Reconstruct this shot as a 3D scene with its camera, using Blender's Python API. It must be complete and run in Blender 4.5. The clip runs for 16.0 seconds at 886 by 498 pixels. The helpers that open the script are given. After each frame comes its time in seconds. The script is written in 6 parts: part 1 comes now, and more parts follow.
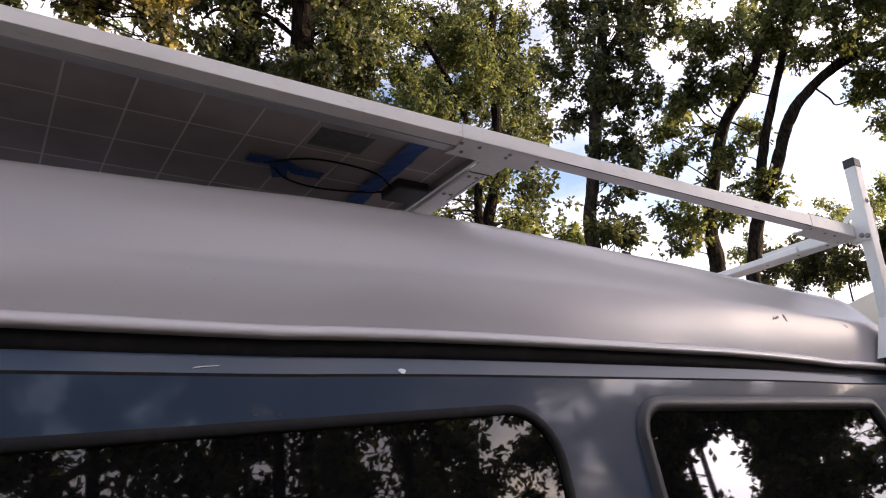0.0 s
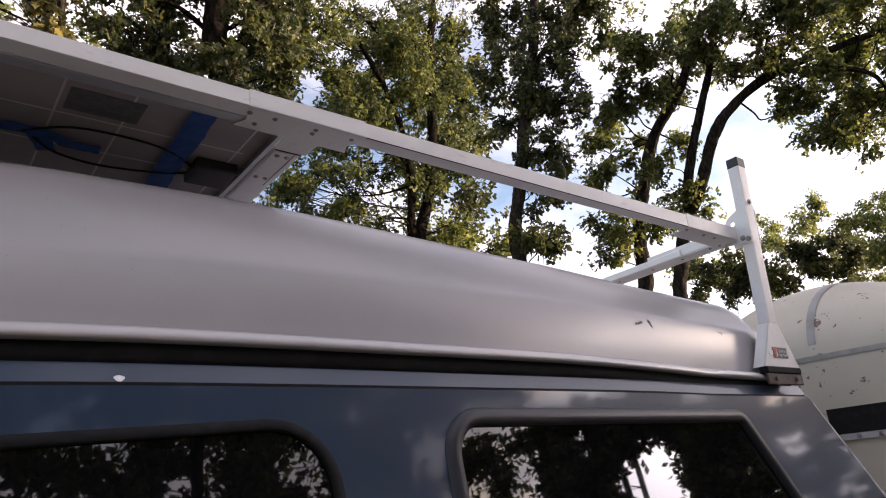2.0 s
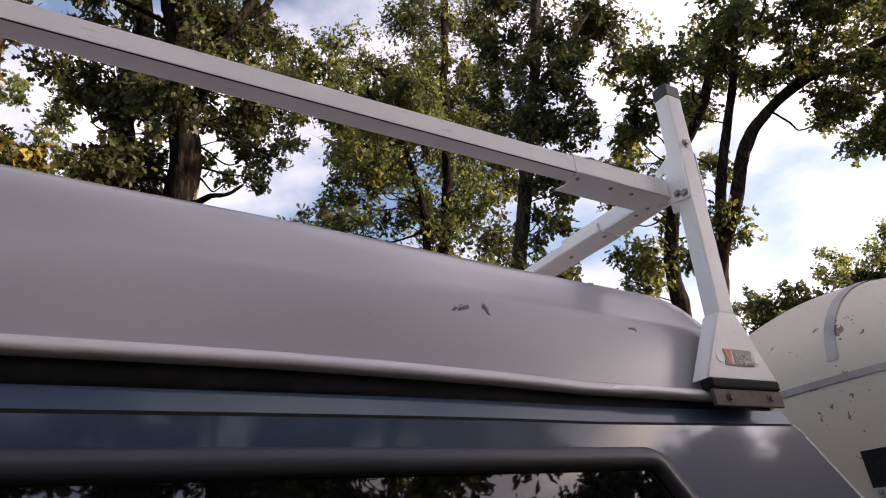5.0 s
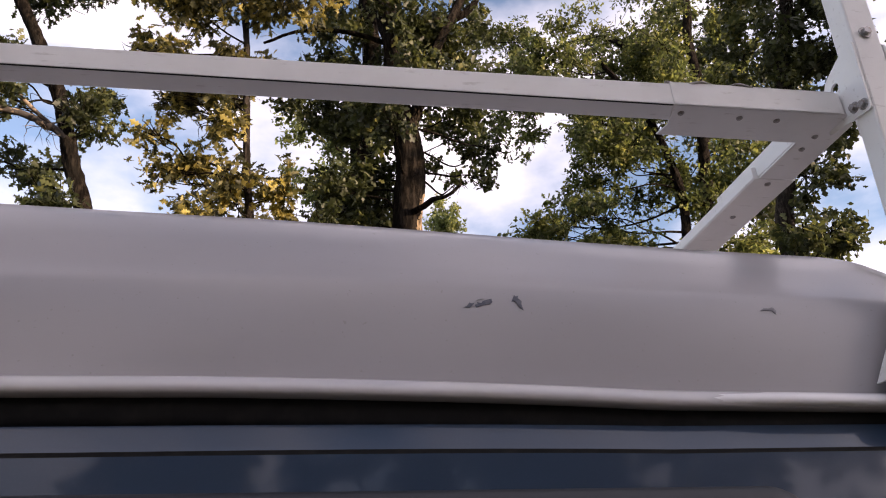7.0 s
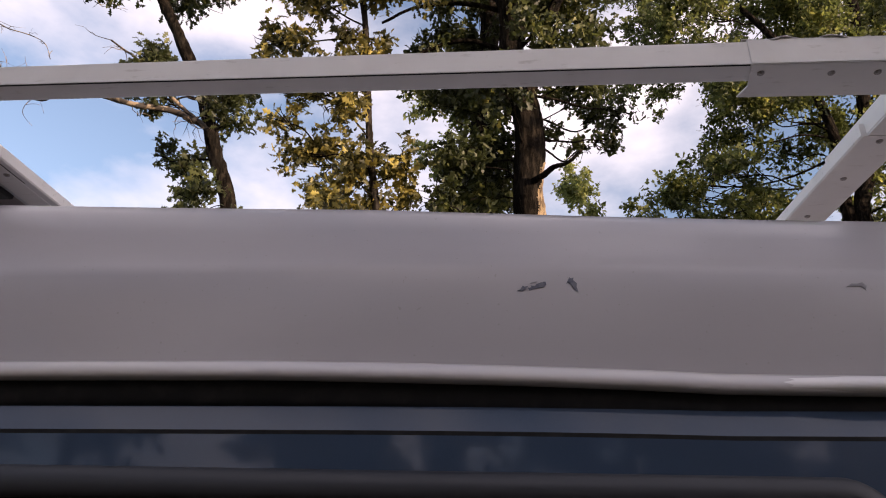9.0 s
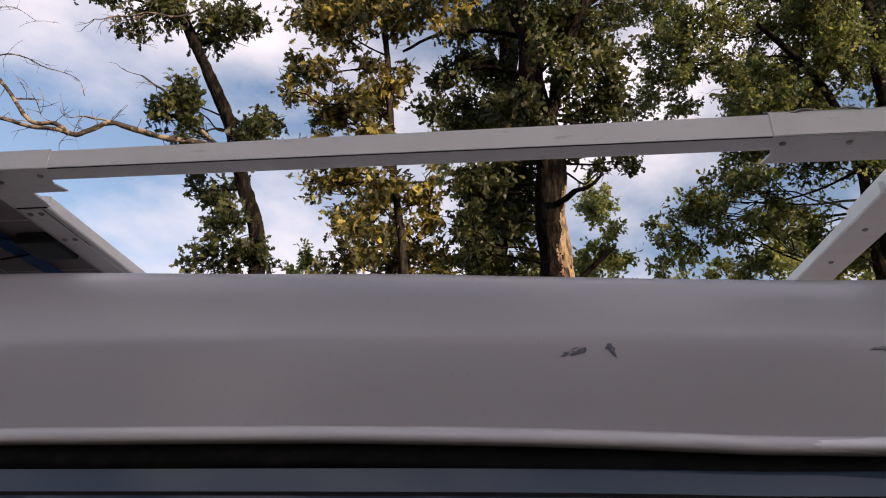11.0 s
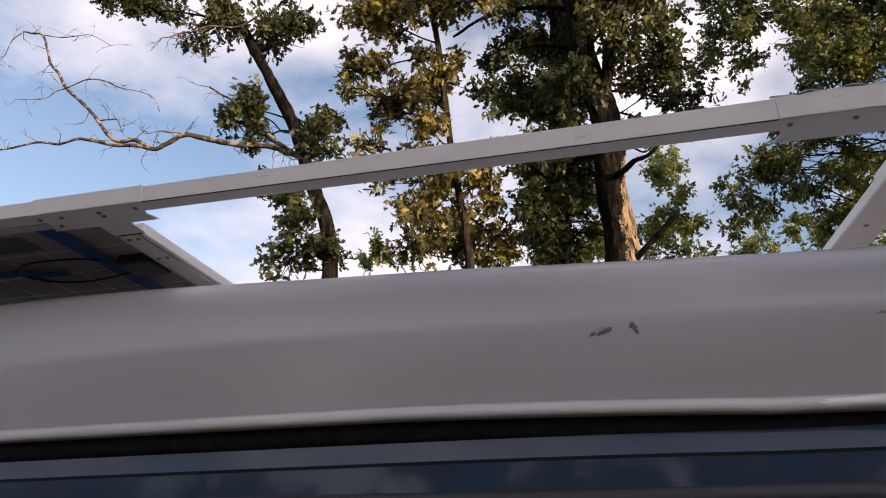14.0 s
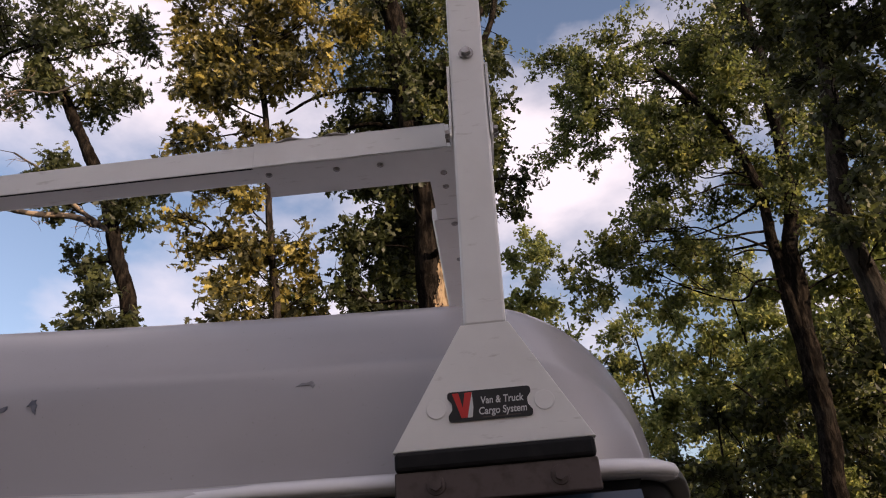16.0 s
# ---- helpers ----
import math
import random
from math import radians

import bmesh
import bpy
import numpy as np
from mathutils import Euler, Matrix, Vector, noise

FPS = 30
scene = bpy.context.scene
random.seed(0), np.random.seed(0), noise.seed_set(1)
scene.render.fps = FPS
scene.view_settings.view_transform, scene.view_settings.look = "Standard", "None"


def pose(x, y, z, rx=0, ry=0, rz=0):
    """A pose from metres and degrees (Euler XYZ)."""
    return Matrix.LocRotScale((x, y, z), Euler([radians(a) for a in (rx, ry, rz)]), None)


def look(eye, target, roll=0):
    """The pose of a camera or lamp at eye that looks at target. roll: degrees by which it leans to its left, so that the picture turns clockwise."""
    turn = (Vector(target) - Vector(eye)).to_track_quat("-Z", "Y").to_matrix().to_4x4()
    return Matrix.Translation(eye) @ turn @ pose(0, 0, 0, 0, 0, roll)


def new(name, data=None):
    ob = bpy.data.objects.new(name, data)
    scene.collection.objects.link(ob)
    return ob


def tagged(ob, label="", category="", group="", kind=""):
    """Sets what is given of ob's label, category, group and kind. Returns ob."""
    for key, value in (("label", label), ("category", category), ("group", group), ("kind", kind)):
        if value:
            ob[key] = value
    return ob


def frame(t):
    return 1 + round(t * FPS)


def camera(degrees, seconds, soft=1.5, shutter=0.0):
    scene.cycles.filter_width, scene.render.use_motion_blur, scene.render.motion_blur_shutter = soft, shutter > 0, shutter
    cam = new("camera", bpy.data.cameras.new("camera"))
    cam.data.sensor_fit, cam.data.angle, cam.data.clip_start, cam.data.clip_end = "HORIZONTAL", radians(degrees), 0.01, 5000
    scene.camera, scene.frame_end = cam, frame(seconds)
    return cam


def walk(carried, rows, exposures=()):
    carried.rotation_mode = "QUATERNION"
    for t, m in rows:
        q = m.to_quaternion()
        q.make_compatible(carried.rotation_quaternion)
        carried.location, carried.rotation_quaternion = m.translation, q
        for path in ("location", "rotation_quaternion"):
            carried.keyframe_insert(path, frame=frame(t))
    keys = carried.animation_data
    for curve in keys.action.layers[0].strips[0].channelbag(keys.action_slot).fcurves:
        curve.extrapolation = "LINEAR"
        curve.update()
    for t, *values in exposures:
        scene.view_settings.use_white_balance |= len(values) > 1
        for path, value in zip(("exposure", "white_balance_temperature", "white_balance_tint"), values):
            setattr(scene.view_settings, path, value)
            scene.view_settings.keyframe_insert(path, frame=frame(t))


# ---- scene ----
cam = camera(66.2, 16.0, 1.1)
PATH = [
    (0, (-2.784, -1.088, 1.591), (-1.687, 0.451, 2.246), -5.2),
    (0.5, (-2.724, -1.033, 1.579), (-1.42, 0.333, 2.24), -6.9),
    (1, (-2.664, -1.005, 1.578), (-1.381, 0.379, 2.24), -7.5),
    (1.5, (-2.528, -1.066, 1.574), (-1.284, 0.359, 2.224), -7.8),
    (2, (-2.375, -1.102, 1.589), (-1.17, 0.346, 2.263), -5.8),
    (2.5, (-2.289, -1.039, 1.576), (-1.041, 0.362, 2.268), -7.4),
    (3, (-2.202, -0.943, 1.569), (-0.888, 0.382, 2.29), -10.7),
    (3.5, (-1.981, -0.86, 1.593), (-0.786, 0.536, 2.382), -9.0),
    (3.7, (-1.954, -0.911, 1.565), (-0.807, 0.51, 2.379), -8.0),
    (5.8, (-1.091, -0.761, 1.613), (-0.264, 0.811, 2.532), -7.1),
    (6, (-1.082, -0.697, 1.633), (-0.362, 0.905, 2.59), -6.4),
    (6.5, (-0.939, -0.766, 1.645), (-0.537, 0.966, 2.56), -2.1),
    (7, (-0.876, -0.814, 1.648), (-0.597, 0.955, 2.537), -2.4),
    (7.5, (-0.876, -0.785, 1.634), (-0.648, 0.996, 2.516), -2.9),
    (8, (-0.746, -0.83, 1.657), (-0.768, 0.96, 2.548), 1.2),
    (8.5, (-0.684, -0.841, 1.664), (-0.872, 0.99, 2.446), 0.2),
    (9, (-0.758, -0.842, 1.663), (-0.877, 0.984, 2.472), 0.8),
    (9.5, (-0.784, -0.915, 1.682), (-0.979, 0.889, 2.524), -0.3),
    (9.7, (-0.764, -0.916, 1.677), (-0.913, 0.894, 2.515), -0.1),
    (11.8, (-0.847, -0.998, 1.72), (-1.102, 0.784, 2.592), 2.8),
    (12, (-0.859, -1.005, 1.708), (-1.183, 0.762, 2.588), 4.1),
    (12.5, (-0.851, -0.975, 1.712), (-1.185, 0.791, 2.589), 4.2),
    (13, (-0.825, -0.996, 1.702), (-1.067, 0.792, 2.567), 2.8),
    (13.5, (-0.796, -1.002, 1.69), (-0.948, 0.832, 2.474), -0.3),
    (14, (-0.714, -1.094, 1.681), (-1.099, 0.703, 2.469), -1.1),
    (14.5, (-0.574, -0.989, 1.681), (-1.008, 0.744, 2.581), -2.0),
    (15, (-0.491, -0.874, 1.687), (-0.672, 0.838, 2.706), -4.2),
    (15.5, (-0.235, -0.846, 1.656), (-0.291, 0.892, 2.643), -5.7),
    (16, (-0.002, -0.814, 1.688), (-0.088, 0.919, 2.683), -4.5),
]
EXPOSURE = [(0, 1.29, 6540, 24), (1.5, 1.21, 6580, 24), (2.5, 1.05, 6530, 23), (3.5, 0.71, 6500, 23), (6, 1.17, 6610, 26), (6.5, 1.02, 6590, 26), (7.5, 1.15, 6590, 26), (8, 0.97, 6610, 25), (9.5, 0.81, 6720, 26), (12, 0.48, 6500, 20), (14, 0.67, 6600, 22), (14.5, 0.60, 6600, 22), (15, 0.37, 6590, 21), (15.5, 0.48, 6640, 24), (16, 0.57, 6680, 27)]
walk(cam, [(t, look(eye, target, roll)) for t, eye, target, roll in PATH], EXPOSURE)

# ---- light ----
SUN_AZ, SUN_EL = radians(-33), radians(10)
world = bpy.data.worlds.new("sky")
scene.world = world
world.use_nodes = True
wn, wl = world.node_tree.nodes, world.node_tree.links
wn.clear()
w_out, w_bg, w_sky = wn.new("ShaderNodeOutputWorld"), wn.new("ShaderNodeBackground"), wn.new("ShaderNodeTexSky")
w_sky.sky_type, w_sky.sun_disc = "NISHITA", False
w_sky.sun_elevation, w_sky.sun_rotation = SUN_EL, radians(90) - SUN_AZ
w_co, w_map, w_noise = wn.new("ShaderNodeTexCoord"), wn.new("ShaderNodeMapping"), wn.new("ShaderNodeTexNoise")
w_map.inputs["Scale"].default_value = (1.0, 1.0, 1.9)
w_map.inputs["Location"].default_value = (0.35, 0.2, 0.1)
w_noise.inputs["Scale"].default_value, w_noise.inputs["Detail"].default_value, w_noise.inputs["Roughness"].default_value = 2.1, 7.0, 0.52
w_ramp, w_mix, w_gain = wn.new("ShaderNodeValToRGB"), wn.new("ShaderNodeMix"), wn.new("ShaderNodeVectorMath")
w_ramp.color_ramp.elements[0].position, w_ramp.color_ramp.elements[1].position = 0.385, 0.565
w_mix.data_type = "RGBA"
w_dir, w_pow, w_glow, w_tint = wn.new("ShaderNodeVectorMath"), wn.new("ShaderNodeMath"), wn.new("ShaderNodeMath"), wn.new("ShaderNodeVectorMath")
w_mix.inputs[7].default_value = (13.0, 12.75, 12.9, 1)
w_gain.operation = "SCALE"
w_gain.inputs["Scale"].default_value = 3.1
wl.new(w_co.outputs["Generated"], w_map.inputs["Vector"])
wl.new(w_map.outputs["Vector"], w_noise.inputs["Vector"])
w_dot, w_add = wn.new("ShaderNodeVectorMath"), wn.new("ShaderNodeMath")
w_dot.operation, w_add.operation = "DOT_PRODUCT", "ADD"
w_dot.inputs[1].default_value = (0.095, -0.055, -0.02)
wl.new(w_co.outputs["Generated"], w_dot.inputs[0])
wl.new(w_noise.outputs["Fac"], w_add.inputs[0])
wl.new(w_dot.outputs["Value"], w_add.inputs[1])
wl.new(w_add.outputs[0], w_ramp.inputs["Fac"])
wl.new(w_ramp.outputs["Color"], w_mix.inputs[0])
wl.new(w_sky.outputs["Color"], w_gain.inputs[0])
wl.new(w_gain.outputs["Vector"], w_mix.inputs[6])
# hazy cloud is brighter round the sun
w_dir.operation, w_pow.operation, w_glow.operation, w_tint.operation = "DOT_PRODUCT", "POWER", "MULTIPLY_ADD", "SCALE"
w_dir.inputs[1].default_value = (math.cos(SUN_EL) * math.cos(SUN_AZ), math.cos(SUN_EL) * math.sin(SUN_AZ), math.sin(SUN_EL))
wl.new(w_co.outputs["Generated"], w_dir.inputs[0])
w_clamp = wn.new("ShaderNodeClamp")
wl.new(w_dir.outputs["Value"], w_clamp.inputs["Value"])
wl.new(w_clamp.outputs["Result"], w_pow.inputs[0])
w_pow.inputs[1].default_value = 90.0
wl.new(w_pow.outputs[0], w_glow.inputs[0])
w_glow.inputs[1].default_value = 6.0
w_broad = wn.new("ShaderNodeMath")
w_broad.operation = "MULTIPLY_ADD"
w_broad.inputs[1].default_value, w_broad.inputs[2].default_value = 0.16, 0.95
wl.new(w_clamp.outputs["Result"], w_broad.inputs[0])
wl.new(w_broad.outputs[0], w_glow.inputs[2])
wl.new(w_mix.outputs[2], w_tint.inputs[0])
wl.new(w_glow.outputs[0], w_tint.inputs["Scale"])
wl.new(w_tint.outputs["Vector"], w_bg.inputs["Color"])
wl.new(w_bg.outputs["Background"], w_out.inputs["Surface"])
w_bg.inputs["Strength"].default_value = 0.055

sun = new("sun", bpy.data.lights.new("sun", "SUN"))
sun.data.energy, sun.data.angle, sun.data.color = 5.0, radians(0.5), (1.0, 0.80, 0.52)
sun_dir = Vector((math.cos(SUN_EL) * math.cos(SUN_AZ), math.cos(SUN_EL) * math.sin(SUN_AZ), math.sin(SUN_EL)))
sun.matrix_world = look(sun_dir * 60, (0, 0, 0))


# ---- materials ----
class Mat:
    """A Principled material with small helpers for procedural variation."""

    def __init__(self, name, color, rough=0.5, metal=0.0, spec=0.5, coat=0.0):
        self.m = bpy.data.materials.new(name)
        self.m.use_nodes = True
        self.n, self.l = self.m.node_tree.nodes, self.m.node_tree.links
        self.b = self.n["Principled BSDF"]
        self.b.inputs["Base Color"].default_value = (*color, 1)
        self.b.inputs["Roughness"].default_value = rough
        self.b.inputs["Metallic"].default_value = metal
        self.b.inputs["Specular IOR Level"].default_value = spec
        self.b.inputs["Coat Weight"].default_value = coat
        self.b.inputs["Coat Roughness"].default_value = 0.03
        self.col = None
        self.color = color
        self.co = self.n.new("ShaderNodeTexCoord").outputs["Object"]

    def noise(self, scale, detail=4.0, rough=0.55, stretch=(1, 1, 1)):
        mp, t = self.n.new("ShaderNodeMapping"), self.n.new("ShaderNodeTexNoise")
        mp.inputs["Scale"].default_value = stretch
        t.inputs["Scale"].default_value, t.inputs["Detail"].default_value, t.inputs["Roughness"].default_value = scale, detail, rough
        self.l.new(self.co, mp.inputs["Vector"])
        self.l.new(mp.outputs["Vector"], t.inputs["Vector"])
        return t.outputs["Fac"]

    def ramp(self, fac, lo, hi):
        r = self.n.new("ShaderNodeMapRange")
        r.inputs["From Min"].default_value, r.inputs["From Max"].default_value = lo, hi
        self.l.new(fac, r.inputs["Value"])
        return r.outputs["Result"]

    def tint(self, fac, color, amount=1.0):
        """Mixes colour in where fac is high."""
        mix = self.n.new("ShaderNodeMix")
        mix.data_type = "RGBA"
        if self.col is None:
            mix.inputs[6].default_value = (*self.color, 1)
        else:
            self.l.new(self.col, mix.inputs[6])
        mix.inputs[7].default_value = (*color, 1)
        if amount < 1.0:
            mul = self.n.new("ShaderNodeMath")
            mul.operation = "MULTIPLY"
            mul.inputs[1].default_value = amount
            self.l.new(fac, mul.inputs[0])
            fac = mul.outputs[0]
        self.l.new(fac, mix.inputs[0])
        self.col = mix.outputs[2]
        self.l.new(self.col, self.b.inputs["Base Color"])
        return self

    def bump(self, fac, strength=0.2, distance=0.002):
        bp = self.n.new("ShaderNodeBump")
        bp.inputs["Strength"].default_value, bp.inputs["Distance"].default_value = strength, distance
        self.l.new(fac, bp.inputs["Height"])
        self.l.new(bp.outputs["Normal"], self.b.inputs["Normal"])
        return self

    def gloss(self, fac, lo, hi):
        r = self.n.new("ShaderNodeMapRange")
        r.inputs["To Min"].default_value, r.inputs["To Max"].default_value = lo, hi
        self.l.new(fac, r.inputs["Value"])
        self.l.new(r.outputs["Result"], self.b.inputs["Roughness"])
        return self


def paint_mats():
    out = {}
    m = Mat("silver_roof_paint", (0.345, 0.330, 0.345), 0.24, 0.0, 0.5)
    m.tint(m.noise(1.1, 1.0), (0.330, 0.314, 0.328))
    m.tint(m.ramp(m.noise(7, 5, 0.65, (0.5, 1, 1)), 0.5, 0.75), (0.30, 0.285, 0.29), 0.35)
    m.tint(m.ramp(m.noise(160, 3), 0.68, 0.74), (0.22, 0.20, 0.19), 0.4)
    m.gloss(m.noise(3.5, 4, 0.6), 0.17, 0.30)
    m.bump(m.noise(2.6, 2, 0.4, (0.7, 1, 1.6)), 0.25, 0.006)
    out["roof"] = m.m
    m = Mat("roof_lip_trim", (0.44, 0.425, 0.44), 0.10, 0.0, 0.85)
    m.tint(m.ramp(m.noise(14, 4, 0.6, (0.3, 1, 1)), 0.5, 0.7), (0.48, 0.46, 0.44), 0.6)
    out["lip"] = m.m
    m = Mat("white_lip_end", (0.66, 0.65, 0.66), 0.22, 0.0, 0.5)
    m.tint(m.ramp(m.noise(25, 4, 0.6, (0.4, 1, 1)), 0.5, 0.7), (0.52, 0.50, 0.50), 0.6)
    out["lip_end"] = m.m
    m = Mat("black_rubber", (0.008, 0.008, 0.009), 0.75, 0.0, 0.2)
    m.tint(m.ramp(m.noise(30, 4), 0.5, 0.8), (0.022, 0.02, 0.02), 0.8)
    out["rubber"] = m.m
    m = Mat("blue_grey_car_paint", (0.016, 0.034, 0.066), 0.42, 0.0, 0.2, 0.62)
    m.b.inputs["Coat Roughness"].default_value = 0.055
    m.tint(m.ramp(m.noise(500, 2), 0.55, 0.7), (0.022, 0.040, 0.075), 0.5)
    m.tint(m.ramp(m.noise(5, 5, 0.6), 0.5, 0.8), (0.024, 0.034, 0.05), 0.35)
    out["blue"] = m.m
    m = Mat("window_trim", (0.019, 0.021, 0.027), 0.4, 0.0, 0.35)
    m.gloss(m.noise(20, 4), 0.33, 0.46)
    out["trim"] = m.m
    m = Mat("privacy_glass", (0.004, 0.004, 0.005), 0.02, 0.0, 0.75)
    m.b.inputs["IOR"].default_value = 1.55
    out["glass"] = m.m
    m = Mat("white_rack_paint", (0.74, 0.73, 0.72), 0.38, 0.0, 0.45)
    m.tint(m.ramp(m.noise(6, 5, 0.6), 0.45, 0.75), (0.62, 0.605, 0.59), 0.7)
    m.tint(m.ramp(m.noise(90, 4, 0.6, (0.25, 1, 1)), 0.62, 0.72), (0.42, 0.39, 0.36), 0.5)
    m.bump(m.noise(40, 4), 0.08, 0.001)
    out["rack"] = m.m
    m = Mat("black_plastic", (0.012, 0.012, 0.014), 0.5)
    m.tint(m.ramp(m.noise(40, 4), 0.5, 0.8), (0.03, 0.03, 0.032), 0.6)
    out["plastic"] = m.m
    m = Mat("zinc_bolt", (0.36, 0.35, 0.35), 0.42, 0.6)
    m.tint(m.ramp(m.noise(200, 3), 0.45, 0.65), (0.16, 0.11, 0.08), 0.7)
    out["bolt"] = m.m
    m = Mat("worn_clamp_steel", (0.085, 0.066, 0.062), 0.6, 0.1, 0.3)
    m.tint(m.ramp(m.noise(60, 5), 0.5, 0.7), (0.045, 0.03, 0.025), 0.7)
    out["clamp"] = m.m
    m = Mat("bare_fibreglass", (0.075, 0.08, 0.11), 0.7)
    m.tint(m.ramp(m.noise(150, 3), 0.45, 0.6), (0.13, 0.13, 0.15), 0.7)
    out["chip"] = m.m
    m = Mat("scuffed_fibreglass", (0.16, 0.155, 0.175), 0.6)
    m.tint(m.ramp(m.noise(150, 3), 0.45, 0.6), (0.24, 0.23, 0.245), 0.7)
    out["faint_chip"] = m.m
    m = Mat("white_speck", (0.72, 0.74, 0.76), 0.6)
    out["white"] = m.m
    m = Mat("decal_black", (0.012, 0.012, 0.013), 0.35)
    out["decal"] = m.m
    m = Mat("decal_red", (0.50, 0.03, 0.025), 0.35)
    out["red"] = m.m
    m = Mat("decal_white", (0.55, 0.55, 0.55), 0.4)
    out["letter"] = m.m
    m = Mat("solar_backsheet", (0.38, 0.335, 0.34), 0.6, 0.0, 0.15)
    m.tint(m.ramp(m.noise(8, 4), 0.4, 0.7), (0.28, 0.245, 0.25), 0.7)
    out["cell"] = m.m
    m = Mat("faded_label", (0.10, 0.10, 0.105), 0.6)
    m.tint(m.ramp(m.noise(60, 4), 0.4, 0.7), (0.16, 0.155, 0.15), 0.7)
    out["label"] = m.m
    m = Mat("solar_grid", (0.62, 0.59, 0.57), 0.45)
    out["grid"] = m.m
    m = Mat("aluminium", (0.60, 0.60, 0.61), 0.42, 0.85)
    m.gloss(m.noise(30, 4, 0.6, (0.1, 1, 1)), 0.34, 0.5)
    out["alu"] = m.m
    m = Mat("blue_masking_tape", (0.012, 0.075, 0.30), 0.6)
    m.bump(m.noise(120, 4), 0.5, 0.001)
    m.tint(m.ramp(m.noise(30, 4), 0.45, 0.7), (0.01, 0.045, 0.19), 0.7)
    out["tape"] = m.m
    m = Mat("camper_cream_paint", (0.52, 0.475, 0.39), 0.5)
    m.tint(m.ramp(m.noise(2.2, 5), 0.4, 0.7), (0.43, 0.385, 0.31), 0.8)
    m.tint(m.ramp(m.noise(12, 5, 0.65), 0.638, 0.65), (0.13, 0.075, 0.045), 0.9)
    m.tint(m.ramp(m.noise(30, 4, 0.6), 0.69, 0.70), (0.10, 0.055, 0.03), 0.9)
    m.bump(m.noise(9, 5), 0.25, 0.004)
    out["cream"] = m.m
    m = Mat("camper_sealant", (0.33, 0.32, 0.31), 0.6)
    m.tint(m.ramp(m.noise(12, 5), 0.45, 0.7), (0.22, 0.20, 0.19), 0.8)
    out["sealant"] = m.m
    # darker than oak bark is: the trunks' leaf shade is put into the colour
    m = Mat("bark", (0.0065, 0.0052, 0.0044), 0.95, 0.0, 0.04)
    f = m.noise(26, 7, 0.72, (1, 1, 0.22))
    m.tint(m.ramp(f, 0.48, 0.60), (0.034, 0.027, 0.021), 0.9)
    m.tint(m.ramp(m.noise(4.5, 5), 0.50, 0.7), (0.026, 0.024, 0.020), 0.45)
    m.bump(f, 1.0, 0.05)
    out["bark"] = m.m
    m = Mat("grey_bark", (0.012, 0.010, 0.0085), 0.95, 0.0, 0.05)
    f = m.noise(28, 7, 0.72, (1, 1, 0.25))
    m.tint(m.ramp(f, 0.44, 0.62), (0.060, 0.050, 0.041), 0.85)
    m.tint(m.ramp(m.noise(4.0, 5), 0.52, 0.7), (0.045, 0.043, 0.037), 0.5)
    m.bump(f, 1.0, 0.02)
    out["grey_bark"] = m.m
    # pale tone holds both the tear and the low sun on the bark
    m = Mat("torn_sunlit_wood", (0.27, 0.195, 0.115), 0.9)
    f = m.noise(34, 6, 0.65, (1, 1, 0.22))
    m.tint(m.ramp(f, 0.46, 0.56), (0.05, 0.032, 0.02), 0.85)
    m.tint(m.ramp(m.noise(9, 4, 0.6, (1, 1, 0.4)), 0.56, 0.66), (0.16, 0.07, 0.035), 0.7)
    m.bump(f, 0.8, 0.02)
    out["torn"] = m.m
    m = Mat("dead_wood", (0.24, 0.18, 0.12), 0.85)
    m.tint(m.ramp(m.noise(11, 4, 0.6), 0.43, 0.5), (0.028, 0.023, 0.020), 0.95)
    out["dead"] = m.m
    m = Mat("leaf_litter_ground", (0.10, 0.075, 0.05), 0.95)
    m.tint(m.ramp(m.noise(0.4, 5), 0.4, 0.65), (0.055, 0.06, 0.03), 0.8)
    m.tint(m.ramp(m.noise(14, 5), 0.5, 0.7), (0.16, 0.12, 0.08), 0.7)
    m.bump(m.noise(20, 5), 0.6, 0.03)
    out["ground"] = m.m
    return out


